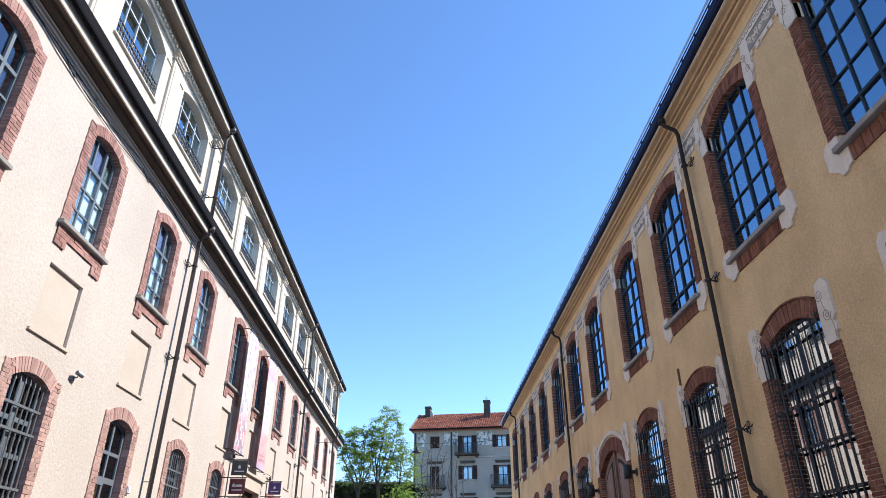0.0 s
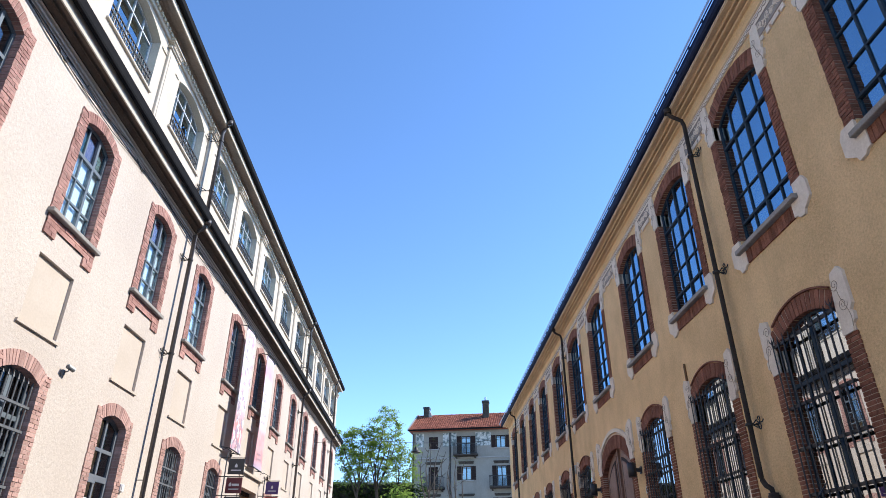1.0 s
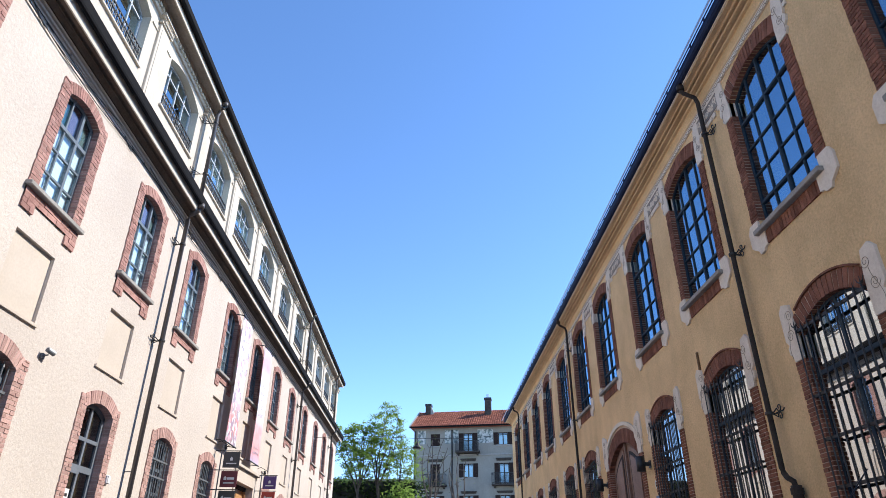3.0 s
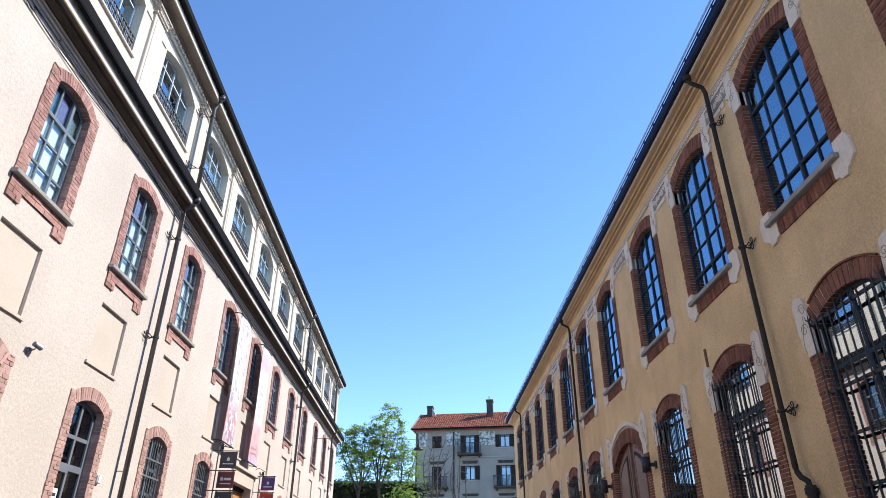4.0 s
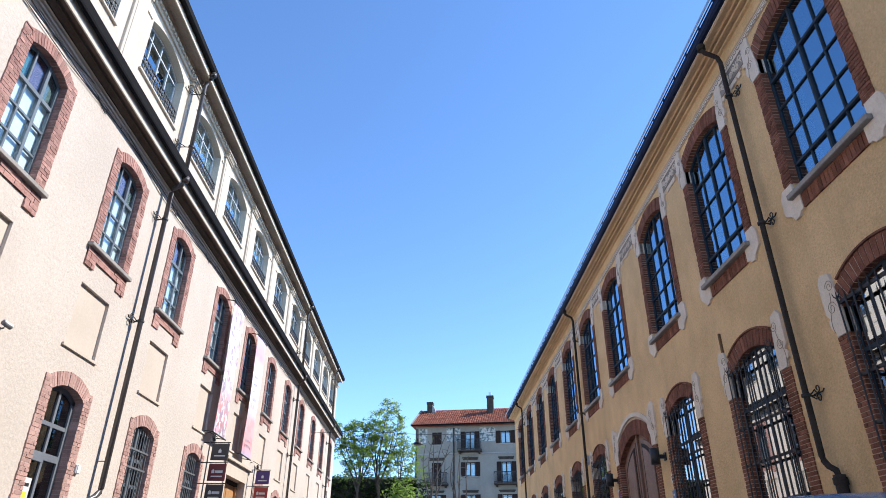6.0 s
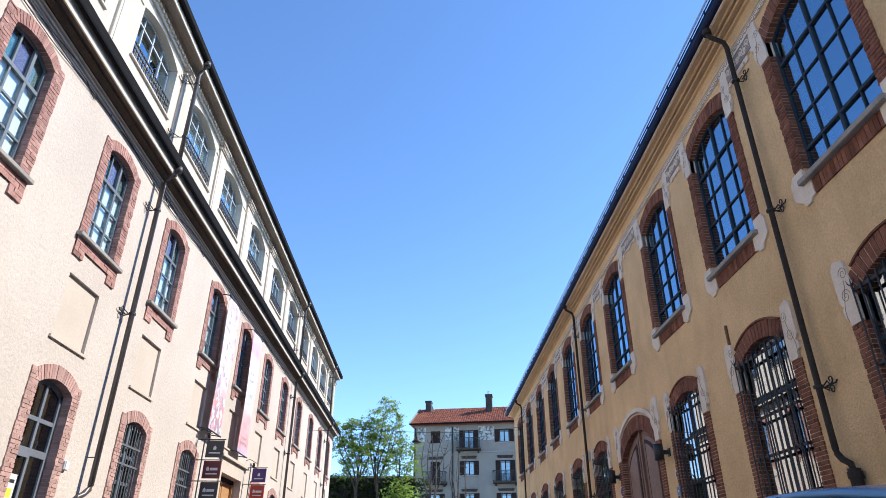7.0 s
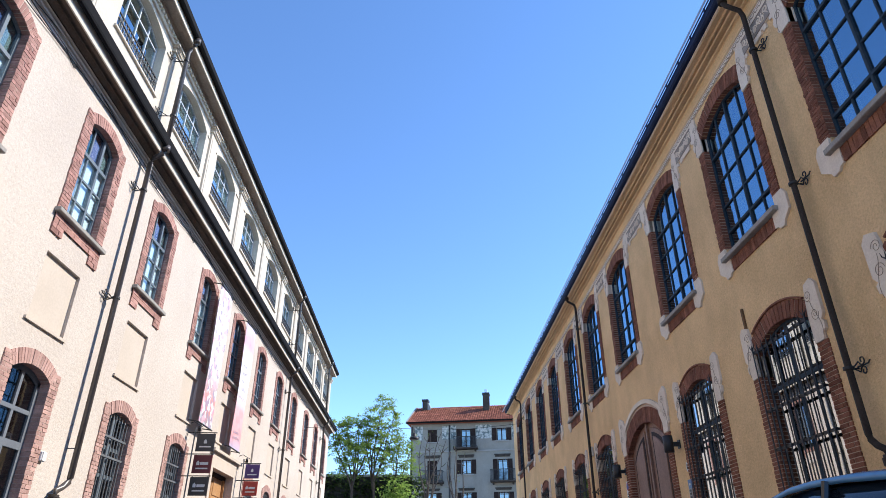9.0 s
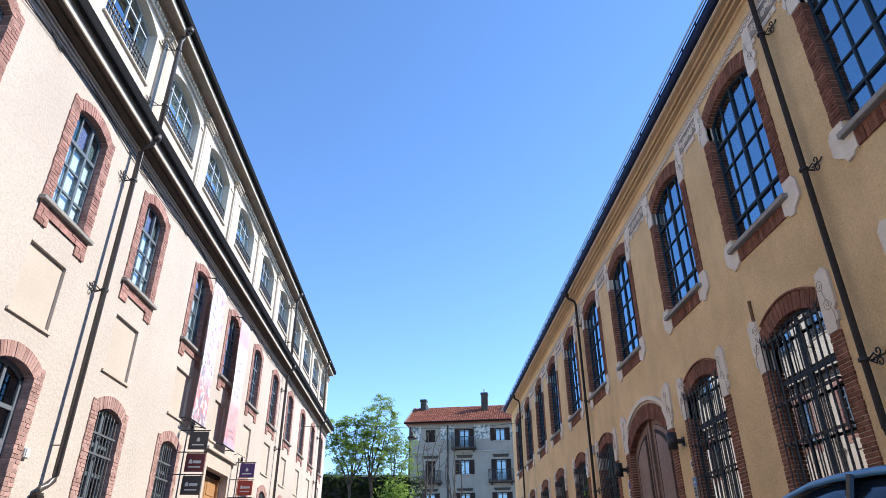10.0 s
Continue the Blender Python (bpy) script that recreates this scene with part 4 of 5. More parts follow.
def wall_lamp(y, z):
    t = base("wall_lamp", XR, y, z, label="black cylindrical up-and-down wall lamp", category="wall lamp", group="wall lamps beside the carriage door")
    part("shade", Mesh().tube([(-0.20, 0, -0.14), (-0.20, 0, 0.14)], 0.085, 20), M_BLACK, t, smooth=True)
    part("arm", Mesh().box((-0.13, -0.03, -0.035), (-0.02, 0.03, 0.035)), M_BLACK, t)
    part("wall_plate", Mesh().box((-0.022, -0.05, -0.07), (0.0, 0.05, 0.07)), M_BLACK, t)


wall_lamp(13.35, 2.84)
wall_lamp(16.65, 2.84)
t = base("house_number_plate", XR, 13.15, 2.43, label="small white oval enamel plate with dark bar", category="sign")
mm = Mesh()
mm.prism([side_pt(-1, 0.055 * math.cos(a * math.pi / 8), 0, 0.08 * math.sin(a * math.pi / 8)) for a in range(16)], (-0.012, 0, 0))
part("plate", mm, M_WHITE, t)
part("bar", Mesh().box((-0.016, -0.012, -0.04), (-0.011, 0.012, 0.04)), M_BLACK, t)
t = base("door_intercom", XR, 13.12, 2.05, label="blue and grey metal door intercom panel", category="intercom")
part("head", Mesh().box((-0.03, -0.075, 0.03), (0, 0.075, 0.17)), plain("mid blue plate", (0.10, 0.20, 0.38), 0.4), t, bevel=0.004)
part("body", Mesh().box((-0.035, -0.065, -0.18), (0, 0.065, 0.03)), plain("brushed grey plate", (0.30, 0.31, 0.32), 0.35, 0.8), t, bevel=0.004)
for k in range(3):
    part("button", Mesh().box((-0.042, -0.03, -0.02 - 0.05 * k), (-0.034, 0.03, 0.01 - 0.05 * k)), M_BLACK, t)
part("bar", Mesh().box((-0.034, -0.03, 0.08), (-0.029, 0.03, 0.11)), M_WHITE, t)
t = base("no_parking_sign", XR, 16.62, 2.45, label="white rectangular plate with red and blue round prohibition mark", category="sign")
part("plate", Mesh().box((-0.015, -0.10, -0.24), (0, 0.10, 0.18)), M_WHITE, t)
for r, col, w in ((0.085, (0.5, 0.03, 0.03), 0.017), (0.065, (0.03, 0.08, 0.35), 0.019)):
    mm = Mesh()
    mm.prism([side_pt(-1, r * math.cos(a * math.pi / 10), 0.014, 0.07 + r * math.sin(a * math.pi / 10)) for a in range(20)], (-(w - 0.014), 0, 0))
    part("disc", mm, plain("sign paint", col, 0.5), t)
for z in (-0.08, -0.13, -0.18):
    part("bar", Mesh().box((-0.018, -0.07, z - 0.012), (-0.014, 0.07, z + 0.012)), M_BLACK, t)
t = base("alarm_box", XR, 19.35, 3.72, label="small white alarm box on the ochre wall", category="alarm box")
part("case", Mesh().box((-0.09, -0.09, -0.12), (0, 0.09, 0.12)), M_WHITE, t, bevel=0.01)
part("lens", Mesh().box((-0.10, -0.04, -0.05), (-0.09, 0.04, 0.0)), M_BLACK, t)
t = base("iron_wall_tie", XR, 10.25, 3.93, label="rusty flat iron tie bar on ochre wall", category="wall tie")
part("strap", Mesh().box((-0.03, -0.02, -0.22), (0, 0.02, 0.22)), surface("rusted iron", (0.13, 0.07, 0.035), (0.22, 0.13, 0.07), 0.85, 8.0, 60.0, 0.4), t)

# ---- downpipes ----


def scroll_bracket(parent, s, z, reach, name="scroll_bracket"):
    """Wrought iron holder: a collar, a stay to the wall and two curls."""
    mm = Mesh()
    mm.tube([side_pt(s, 0, 0.0, z), side_pt(s, 0, reach, z)], 0.009, 5)
    for sg in (-1, 1):
        pts = [side_pt(s, 0, reach * 0.6, z)]
        for i in range(14):
            a = i * 0.55
            r = 0.055 * (1 - i / 18)
            pts.append(side_pt(s, -0.12 + r * math.cos(a), 0.035, z + sg * (0.055 + 0.0 - r * math.sin(a))))
        mm.tube(pts, 0.008, 5)
    mm.tube([side_pt(s, -0.04, 0.04, z), side_pt(s, -0.20, 0.03, z), side_pt(s, -0.235, 0.03, z + 0.025)], 0.009, 5)
    part(name, mm, M_IRON, parent)


def downpipe(s, x, y, z_top, z_low, mat, reach, out_top, brackets, label, group, foot=True):
    t = base("downpipe", x, y, 0, label=label, category="downpipe", group=group)
    pts = [side_pt(s, 0.02, out_top, z_top + 0.09), side_pt(s, 0.02, out_top, z_top), side_pt(s, 0.01, out_top - 0.03, z_top - 0.06), side_pt(s, 0, reach + 0.03, z_top - 0.16), side_pt(s, 0, reach, z_top - 0.26)]
    if foot:
        pts += [side_pt(s, 0, reach, z_low + 0.10), side_pt(s, 0, reach - 0.01, z_low + 0.05), side_pt(s, -0.08, 0.11, z_low - 0.02), side_pt(s, -0.15, 0.085, z_low - 0.07), side_pt(s, -0.17, 0.08, z_low - 0.16)]
    else:
        pts += [side_pt(s, 0, reach, z_low)]
    part("pipe", Mesh().tube(pts, 0.035 if s < 0 else 0.041, 14), mat, t, smooth=True)
    part("outlet", Mesh().tube([side_pt(s, 0.02, out_top, z_top + 0.0), side_pt(s, 0.02, out_top, z_top + 0.10)], 0.062, 14), mat, t, smooth=True)
    for k, z in enumerate(brackets):
        if s > 0 and k == 0 and foot:
            part("pin_bracket", Mesh().tube([side_pt(s, 0, 0.0, z), side_pt(s, 0, reach + 0.03, z)], 0.008, 6), M_IRON_GREY, t)
            continue
        part("collar", Mesh().tube([side_pt(s, 0, reach, z - 0.015), side_pt(s, 0, reach, z + 0.015)], 0.055, 14), M_IRON, t)
        scroll_bracket(t, s, z, reach)
    if foot:
        part("shoe", Mesh().tube([side_pt(s, -0.17, 0.08, z_low - 0.12), side_pt(s, -0.17, 0.08, z_low - 0.26), side_pt(s, -0.17, 0.08, 0.0)], 0.062, 12), M_PIPE, t, "cast iron standpipe", smooth=True)
        part("joint_ring", Mesh().tube([side_pt(s, -0.17, 0.08, z_low - 0.22), side_pt(s, -0.17, 0.08, z_low - 0.15)], 0.074, 12), M_PIPE, t)
    return t


for y in PIPES_R:
    downpipe(-1, XR, y, 8.03, 1.92, M_PIPE, 0.11, 0.34, (2.69, 4.97, 7.12), "dark brown metal downpipe with iron scroll brackets on ochre wall", "downpipes of the ochre building")
for y in PIPES_L:
    downpipe(1, XL, y, 7.09, 1.80, M_PIPE_L, 0.14, 0.33, (2.27, 4.42, 6.3), "grey brown metal downpipe on the sunlit pink wall", "downpipes of the pink building")
    downpipe(1, XU, y + 0.42, 9.93, 7.30, M_PIPE_L, 0.26, 0.37, (8.15, 9.45), "grey brown metal downpipe on the ivory upper wall", "upper downpipes of the pink building", foot=False)

# ---- roof edge rail of the ochre building ----
rail = base("snow_guard_rail", XR - 0.37, 0, 8.26, label="dark blue snow guard rail along the roof edge", category="roof rail", kind="structure")
for z in (0.06, 0.13):
    part("rail", Mesh().tube([(0, Y0, z), (0, Y1, z)], 0.012, 6), M_GUTTER_B, rail)
y = 1.0
while y < Y1:
    part("post", Mesh().box((-0.012, y - 0.01, -0.03), (0.012, y + 0.01, 0.14)), M_GUTTER_B, rail)
    y += 0.55
part("edge_strip", Mesh().box((-0.14, Y0, -0.055), (-0.13, Y1, -0.01)), plain("bright zinc edge", (0.5, 0.5, 0.5), 0.4, 0.6), rail)

# ---- cables under the middle eave of the pink building ----
rng = random.Random(4)
for k, z in enumerate((6.87, 6.83, 6.78, 6.84)):
    t = base("wall_cable", XL, 0, 0, label="thin dark cable clipped along the pink wall below the eave", category="cable", group="cables below the eave")
    pts, y = [], 1.0
    while y < Y1:
        sag = 0.03 * k * math.sin(y * 1.3 + k) + rng.uniform(-0.008, 0.008)
        pts.append((0.010 + 0.006 * k, y, z + sag))
        y += 0.3
    part("cable", Mesh().tube(pts, 0.0065, 5), M_IRON if k else M_PIPE_L, t)
    y = 1.6 + 0.3 * k
    while y < Y1:
        if k == 0: part("clip", Mesh().box((0, y - 0.01, z - 0.012), (0.02, y + 0.01, z + 0.012)), M_IRON, t)
        y += 2.45
for y in (5.9, 8.45, 11.4, 13.4):
    t = base("cable_loop", XL, y, 6.80, label="slack loop of thin dark cable on the pink wall", category="cable", group="slack cable loops")
    part("cable", Mesh().tube([(0.01, -0.25, 0.06), (0.012, -0.1, -0.01), (0.015, 0.0, -0.05), (0.015, 0.06, -0.02), (0.012, 0.03, 0.03), (0.01, 0.2, 0.04)], 0.006, 5), M_IRON, t)

# ---- small fittings on the pink wall ----
t = base("security_camera", XL, 7.80, 3.27, label="small grey security camera on pink wall", category="security camera")
part("mount", Mesh().box((0, -0.03, -0.10), (0.035, 0.03, -0.03)), M_IRON_GREY, t, bevel=0.006)
part("arm", Mesh().tube([(0.03, 0, -0.06), (0.08, 0.0, -0.05), (0.09, 0.0, -0.01)], 0.011, 8), M_IRON_GREY, t)
part("body", Mesh().tube([(0.085, -0.05, 0.0), (0.105, 0.07, -0.02)], 0.026, 12), M_IRON_GREY, t, smooth=True)
part("hood", Mesh().tube([(0.085, -0.045, 0.012), (0.107, 0.085, -0.006)], 0.026, 12), M_WHITE, t, smooth=True)
part("lens", Mesh().tube([(0.105, 0.07, -0.02), (0.1065, 0.078, -0.022)], 0.02, 12), M_BLACK, t)
t = base("junction_box", XL, 10.2, 2.08, label="small white plastic junction box on pink wall", category="junction box")
part("case", Mesh().box((0, -0.05, -0.06), (0.045, 0.05, 0.06)), M_WHITE, t, bevel=0.012)
part("lid", Mesh().box((0.045, -0.04, -0.05), (0.05, 0.04, 0.05)), M_WHITE, t)
t = base("door_bell", XL, 13.15, 1.75, label="short grey conduit post on the pink wall", category="conduit")
part("conduit", Mesh().tube([(0.03, 0, -1.75), (0.03, 0, 0.0)], 0.02, 8), M_IRON_GREY, t)
part("cap", Mesh().tube([(0.03, 0, 0.0), (0.03, 0, 0.03)], 0.026, 8), M_IRON_GREY, t)


# ---- hanging banners ----
def banner_paint(name, seed, stops, blotch, scale, amount):
    m, t, b = material(name)
    tc = t.nodes.new("ShaderNodeTexCoord")
    sep = t.nodes.new("ShaderNodeSeparateXYZ")
    t.links.new(tc.outputs["Generated"], sep.inputs[0])
    ramp = t.nodes.new("ShaderNodeValToRGB")
    while len(ramp.color_ramp.elements) < len(stops):
        ramp.color_ramp.elements.new(0.5)
    for e, (p, c) in zip(ramp.color_ramp.elements, stops):
        e.position, e.color = p, (*c, 1)
    t.links.new(sep.outputs["Z"], ramp.inputs[0])
    vor = node(t, "ShaderNodeTexVoronoi", Scale=scale)
    nse = node(t, "ShaderNodeTexNoise", Scale=scale * 0.8, Detail=4.0)
    gp = t.nodes.new("ShaderNodeNewGeometry")
    t.links.new(gp.outputs["Position"], vor.inputs["Vector"])
    t.links.new(gp.outputs["Position"], nse.inputs["Vector"])
    hue = t.nodes.new("ShaderNodeValToRGB")
    while len(hue.color_ramp.elements) < len(blotch):
        hue.color_ramp.elements.new(0.5)
    for i, (e, c) in enumerate(zip(hue.color_ramp.elements, blotch)):
        e.position, e.color = i / (len(blotch) - 1), (*c, 1)
    hue.color_ramp.interpolation = "CONSTANT"
    t.links.new(vor.outputs["Color"], hue.inputs[0])
    fac = t.nodes.new("ShaderNodeMapRange")
    fac.inputs["From Min"].default_value, fac.inputs["From Max"].default_value = 0.44, 0.50
    fac.inputs["To Max"].default_value = amount
    t.links.new(nse.outputs[0], fac.inputs["Value"])
    mix = t.nodes.new("ShaderNodeMixRGB")
    t.links.new(fac.outputs[0], mix.inputs[0])
    t.links.new(ramp.outputs[0], mix.inputs[1])
    t.links.new(hue.outputs[0], mix.inputs[2])
    t.links.new(mix.outputs[0], b.inputs["Base Color"])
    b.inputs["Roughness"].default_value = 0.6
    return m


BAN1 = banner_paint("floral banner print", 1, [(0.0, (0.28, 0.24, 0.26)), (0.14, (0.62, 0.22, 0.20)), (0.28, (0.45, 0.36, 0.36)), (0.4, (0.72, 0.66, 0.66)), (1.0, (0.72, 0.62, 0.64))],
                    [(0.70, 0.30, 0.42), (0.78, 0.74, 0.72), (0.30, 0.26, 0.34), (0.72, 0.40, 0.45), (0.75, 0.68, 0.70), (0.45, 0.50, 0.50), (0.70, 0.45, 0.30)], 9.0, 0.85)
BAN2 = banner_paint("pink and white banner print", 2, [(0.0, (0.42, 0.36, 0.48)), (0.10, (0.70, 0.30, 0.30)), (0.3, (0.72, 0.36, 0.36)), (0.42, (0.78, 0.74, 0.76)), (0.68, (0.78, 0.74, 0.78)), (0.85, (0.70, 0.36, 0.40)), (0.96, (0.55, 0.46, 0.58))],
                    [(0.78, 0.72, 0.74), (0.76, 0.66, 0.68)], 3.0, 0.15)


def banner(y0, y1, z0, z1, mat, label, bars):
    t = base("hanging_banner", XL, (y0 + y1) / 2, 0, label=label, category="banner", group="hanging banners on the pink wall")
    h = (y1 - y0) / 2
    mm = Mesh()
    n = 24
    for i in range(n):
        za, zb = z0 + (z1 - z0) * i / n, z0 + (z1 - z0) * (i + 1) / n
        for j in range(4):
            ua, ub = -h + 2 * h * j / 4, -h + 2 * h * (j + 1) / 4
            mm.face([(0.20 + 0.012 * math.sin(u * 5 + z * 2.1), u, z) for u, z in ((ua, za), (ub, za), (ub, zb), (ua, zb))])
    cloth = part("cloth", mm, mat, t, "printed fabric", weld=True)
    so = cloth.modifiers.new("thickness", "SOLIDIFY")
    so.thickness = 0.008
    for z in (z0, z1):
        part("rod", Mesh().tube([(0.20, -h - 0.06, z), (0.20, h + 0.04, z)], 0.016, 8), M_IRON, t)
        for u in (-h - 0.04, h):
            part("bracket", Mesh().tube([(0, u, z + 0.03), (0.10, u, z + 0.02), (0.20, u, z)], 0.012, 6), M_IRON, t)
    ink = plain("banner ink", (0.36, 0.34, 0.40), 0.6)
    for u0, u1, za, zb in bars:
        mm, u, k = Mesh(), u0, 0
        while u < u1:
            mm.box((0.2185, u, za), (0.219, u + 0.022, zb))
            if k % 3 != 1:
                mm.box((0.2185, u + 0.022, zb - 0.02 if k % 2 else za), (0.219, u + 0.05, zb if k % 2 else za + 0.02))
            u, k = u + 0.078, k + 1
        tagged(part("print_bar", mm, ink, t), kind="stuff")
    return t


banner(14.98, 15.82, 3.52, 6.52, BAN1, "tall fabric banner with pink floral print", [])
banner(17.30, 18.16, 3.45, 6.52, BAN2, "tall pink and white fabric banner with dark lettering", [(-0.28, 0.05, 5.42, 5.52), (-0.28, 0.18, 5.22, 5.34), (-0.28, 0.02, 5.04, 5.15), (-0.28, 0.26, 4.84, 4.97), (-0.28, 0.20, 4.64, 4.76), (-0.30, 0.1, 3.80, 3.86), (-0.30, 0.22, 3.68, 3.74)])


# ---- projecting shop signs ----
def shop_signs(y, cols, label):
    t = base("projecting_sign", XL, y, 0, label=label, category="shop sign", group="projecting shop signs")
    part("post", Mesh().tube([(0.14, 0, 3.42), (0.14, 0, 1.4)], 0.014, 8), M_IRON_GREY, t)
    for k, col in enumerate(cols):
        z1 = 3.30 - 0.41 * k
        z0 = z1 - 0.34
        part("arm", Mesh().tube([(0, 0, z1 + 0.02), (0.58, 0, z1 + 0.02)], 0.011, 6), M_IRON, t)
        pl = part("plate", Mesh().box((0.20, -0.012, z0), (0.56, 0.012, z1)), plain("sign enamel", col, 0.45), t, bevel=0.004)
        cx = 0.38 if k == 0 and len(cols) == 3 else 0.30
        part("emblem", Mesh().prism([(cx - 0.03, -0.013, z0 + 0.15), (cx + 0.03, -0.013, z0 + 0.15), (cx + 0.03, -0.013, z0 + 0.20), (cx, -0.013, z0 + 0.235), (cx - 0.03, -0.013, z0 + 0.20)], (0, -0.004, 0)), M_WHITE, pl)
        if not (k == 0 and len(cols) == 3):
            part("bar", Mesh().box((0.345, -0.017, z0 + 0.155), (0.50, -0.013, z0 + 0.205)), M_WHITE, pl)
        part("bar", Mesh().box((0.27, -0.017, z0 + 0.075), (0.50, -0.013, z0 + 0.10)), M_WHITE, pl)
        part("drop_wire", Mesh().tube([(0.23, 0, z1), (0.23, 0, z1 + 0.03)], 0.006, 5), M_IRON, t)
        part("drop_wire", Mesh().tube([(0.53, 0, z1), (0.53, 0, z1 + 0.03)], 0.006, 5), M_IRON, t)
    part("spot_lamp", Mesh().tube([(0.22, 0, 3.36), (0.22, -0.06, 3.42)], 0.03, 10), M_BLACK, t)
    part("spot_arm", Mesh().tube([(0.0, 0, 3.50), (0.10, -0.02, 3.53), (0.30, -0.05, 3.42)], 0.008, 6), M_IRON, t)


shop_signs(15.05, [(0.035, 0.037, 0.042), (0.14, 0.018, 0.028), (0.045, 0.042, 0.04)], "stack of dark and maroon hanging shop signs")
shop_signs(18.95, [(0.075, 0.035, 0.16), (0.40, 0.045, 0.03), (0.05, 0.05, 0.05)], "stack of purple and red hanging shop signs")

# ---- wooden entrance of the pink building ----
t = base("door_3", XL, DOOR_L, 0, label="honey brown panelled wooden entrance in a plain plaster frame", category="door", kind="structure")
part("lintel_frame", wedge(rect(-0.86, 0.86, 2.84, 2.93), -0.30, -0.16, 1), M_SHUTTER, t)
for sg in (-1, 1):
    lo, hi = sorted((sg * 0.01, sg * 0.80))
    leaf = part("door_leaf", wedge(rect(lo, hi, 0.02, 2.84), -0.28, -0.22, 1), M_OAK, t, "varnished wooden leaf")
    lo, hi = sorted((sg * 0.80, sg * 0.86))
    part("door_post", wedge(rect(lo, hi, 0.0, 2.84), -0.30, -0.16, 1), M_OAK, t)
    for za, zb in ((0.15, 0.85), (0.95, 1.75), (1.85, 2.35), (2.45, 2.78)):
        lo, hi = sorted((sg * 0.12, sg * 0.70))
        part("panel", wedge(rect(lo, hi, za, zb), -0.22, -0.205, 1), M_OAK, leaf, bevel=0.012)
part("surround", wedge([(-1.0, 0.0), (-0.86, 0.0), (-0.86, 2.93), (0.86, 2.93), (0.86, 0.0), (1.0, 0.0), (1.0, 3.25), (-1.0, 3.25)], 0.0, 0.03, 1), M_PALE, t)
part("cornice_ledge", wedge(rect(-1.12, 1.30, 3.26, 3.32), 0.0, 0.10, 1), M_PALE, t)

# ---- street lamp on its span wire ----
t = base("span_wire_lamp", -0.45, 30.0, 6.02, label="dark saucer street lamp hung from a span wire", category="street lamp")
mm = Mesh()
n0 = 20
for r0, z0_, r1, z1_ in ((0.22, 0.0, 0.20, 0.05), (0.20, 0.05, 0.10, 0.10), (0.10, 0.10, 0.05, 0.24)):
    for k in range(n0):
        a, b = 2 * math.pi * k / n0, 2 * math.pi * (k + 1) / n0
        mm.face([(r0 * math.cos(a), r0 * math.sin(a), z0_), (r0 * math.cos(b), r0 * math.sin(b), z0_), (r1 * math.cos(b), r1 * math.sin(b), z1_), (r1 * math.cos(a), r1 * math.sin(a), z1_)])
part("shade", mm, M_IRON, t)
part("diffuser", Mesh().tube([(0, 0, -0.03), (0, 0, 0.01)], 0.17, 20), M_IRON, t)
part("hanger", Mesh().tube([(0, 0, 0.24), (0, 0, 0.42)], 0.015, 6), M_IRON, t)
part("span_wire", Mesh().tube([(XL + 0.45, -2.0, 0.2 - 0.15), (-2.2, -1.0, 0.33), (0, 0, 0.42), (2.4, 0.6, 0.55), (XR + 0.45, 1.2, 0.95)], 0.010, 5), M_IRON, t)

# ---- apartment house across the end of the street ----
house = base("apartment_house", 0, HD, 0, label="grey rendered apartment house with red tile roof and balconies", category="house")
house.rotation_euler = (0, 0, radians(-11))
HX0, HX1 = -1.45, 17.0
cols = [0.92, 4.55, 8.35, 12.05, 15.5]
rows = [(12.85, 14.80, 13.5), (9.5, 11.62, 10.2), (6.6, 8.4, 6.9), (3.4, 5.2, 3.7)]
TALL = {(0, 1), (1, 0), (1, 2), (2, 1), (0, 3), (1, 4)}
mm = Mesh().box((HX0, 0.35, 0), (HX1, 9.0, 15.45))
us = [HX0]
for c in cols:
    us += [c - 0.52, c + 0.52]
us.append(HX1)
for i in range(len(us) - 1):
    if i % 2 == 0:
        mm.box((us[i], 0, 0), (us[i + 1], 0.35, 15.45))
    else:
        z = 0.0
        for r in reversed(range(len(rows))):
            zb, zt, zw = rows[r]
            b = zb if (r, i // 2) in TALL else zw
            mm.box((us[i], 0, z), (us[i + 1], 0.35, b))
            z = zt
        mm.box((us[i], 0, z), (us[i + 1], 0.35, 15.45))
part("wall", mm, M_GREYWALL, house)
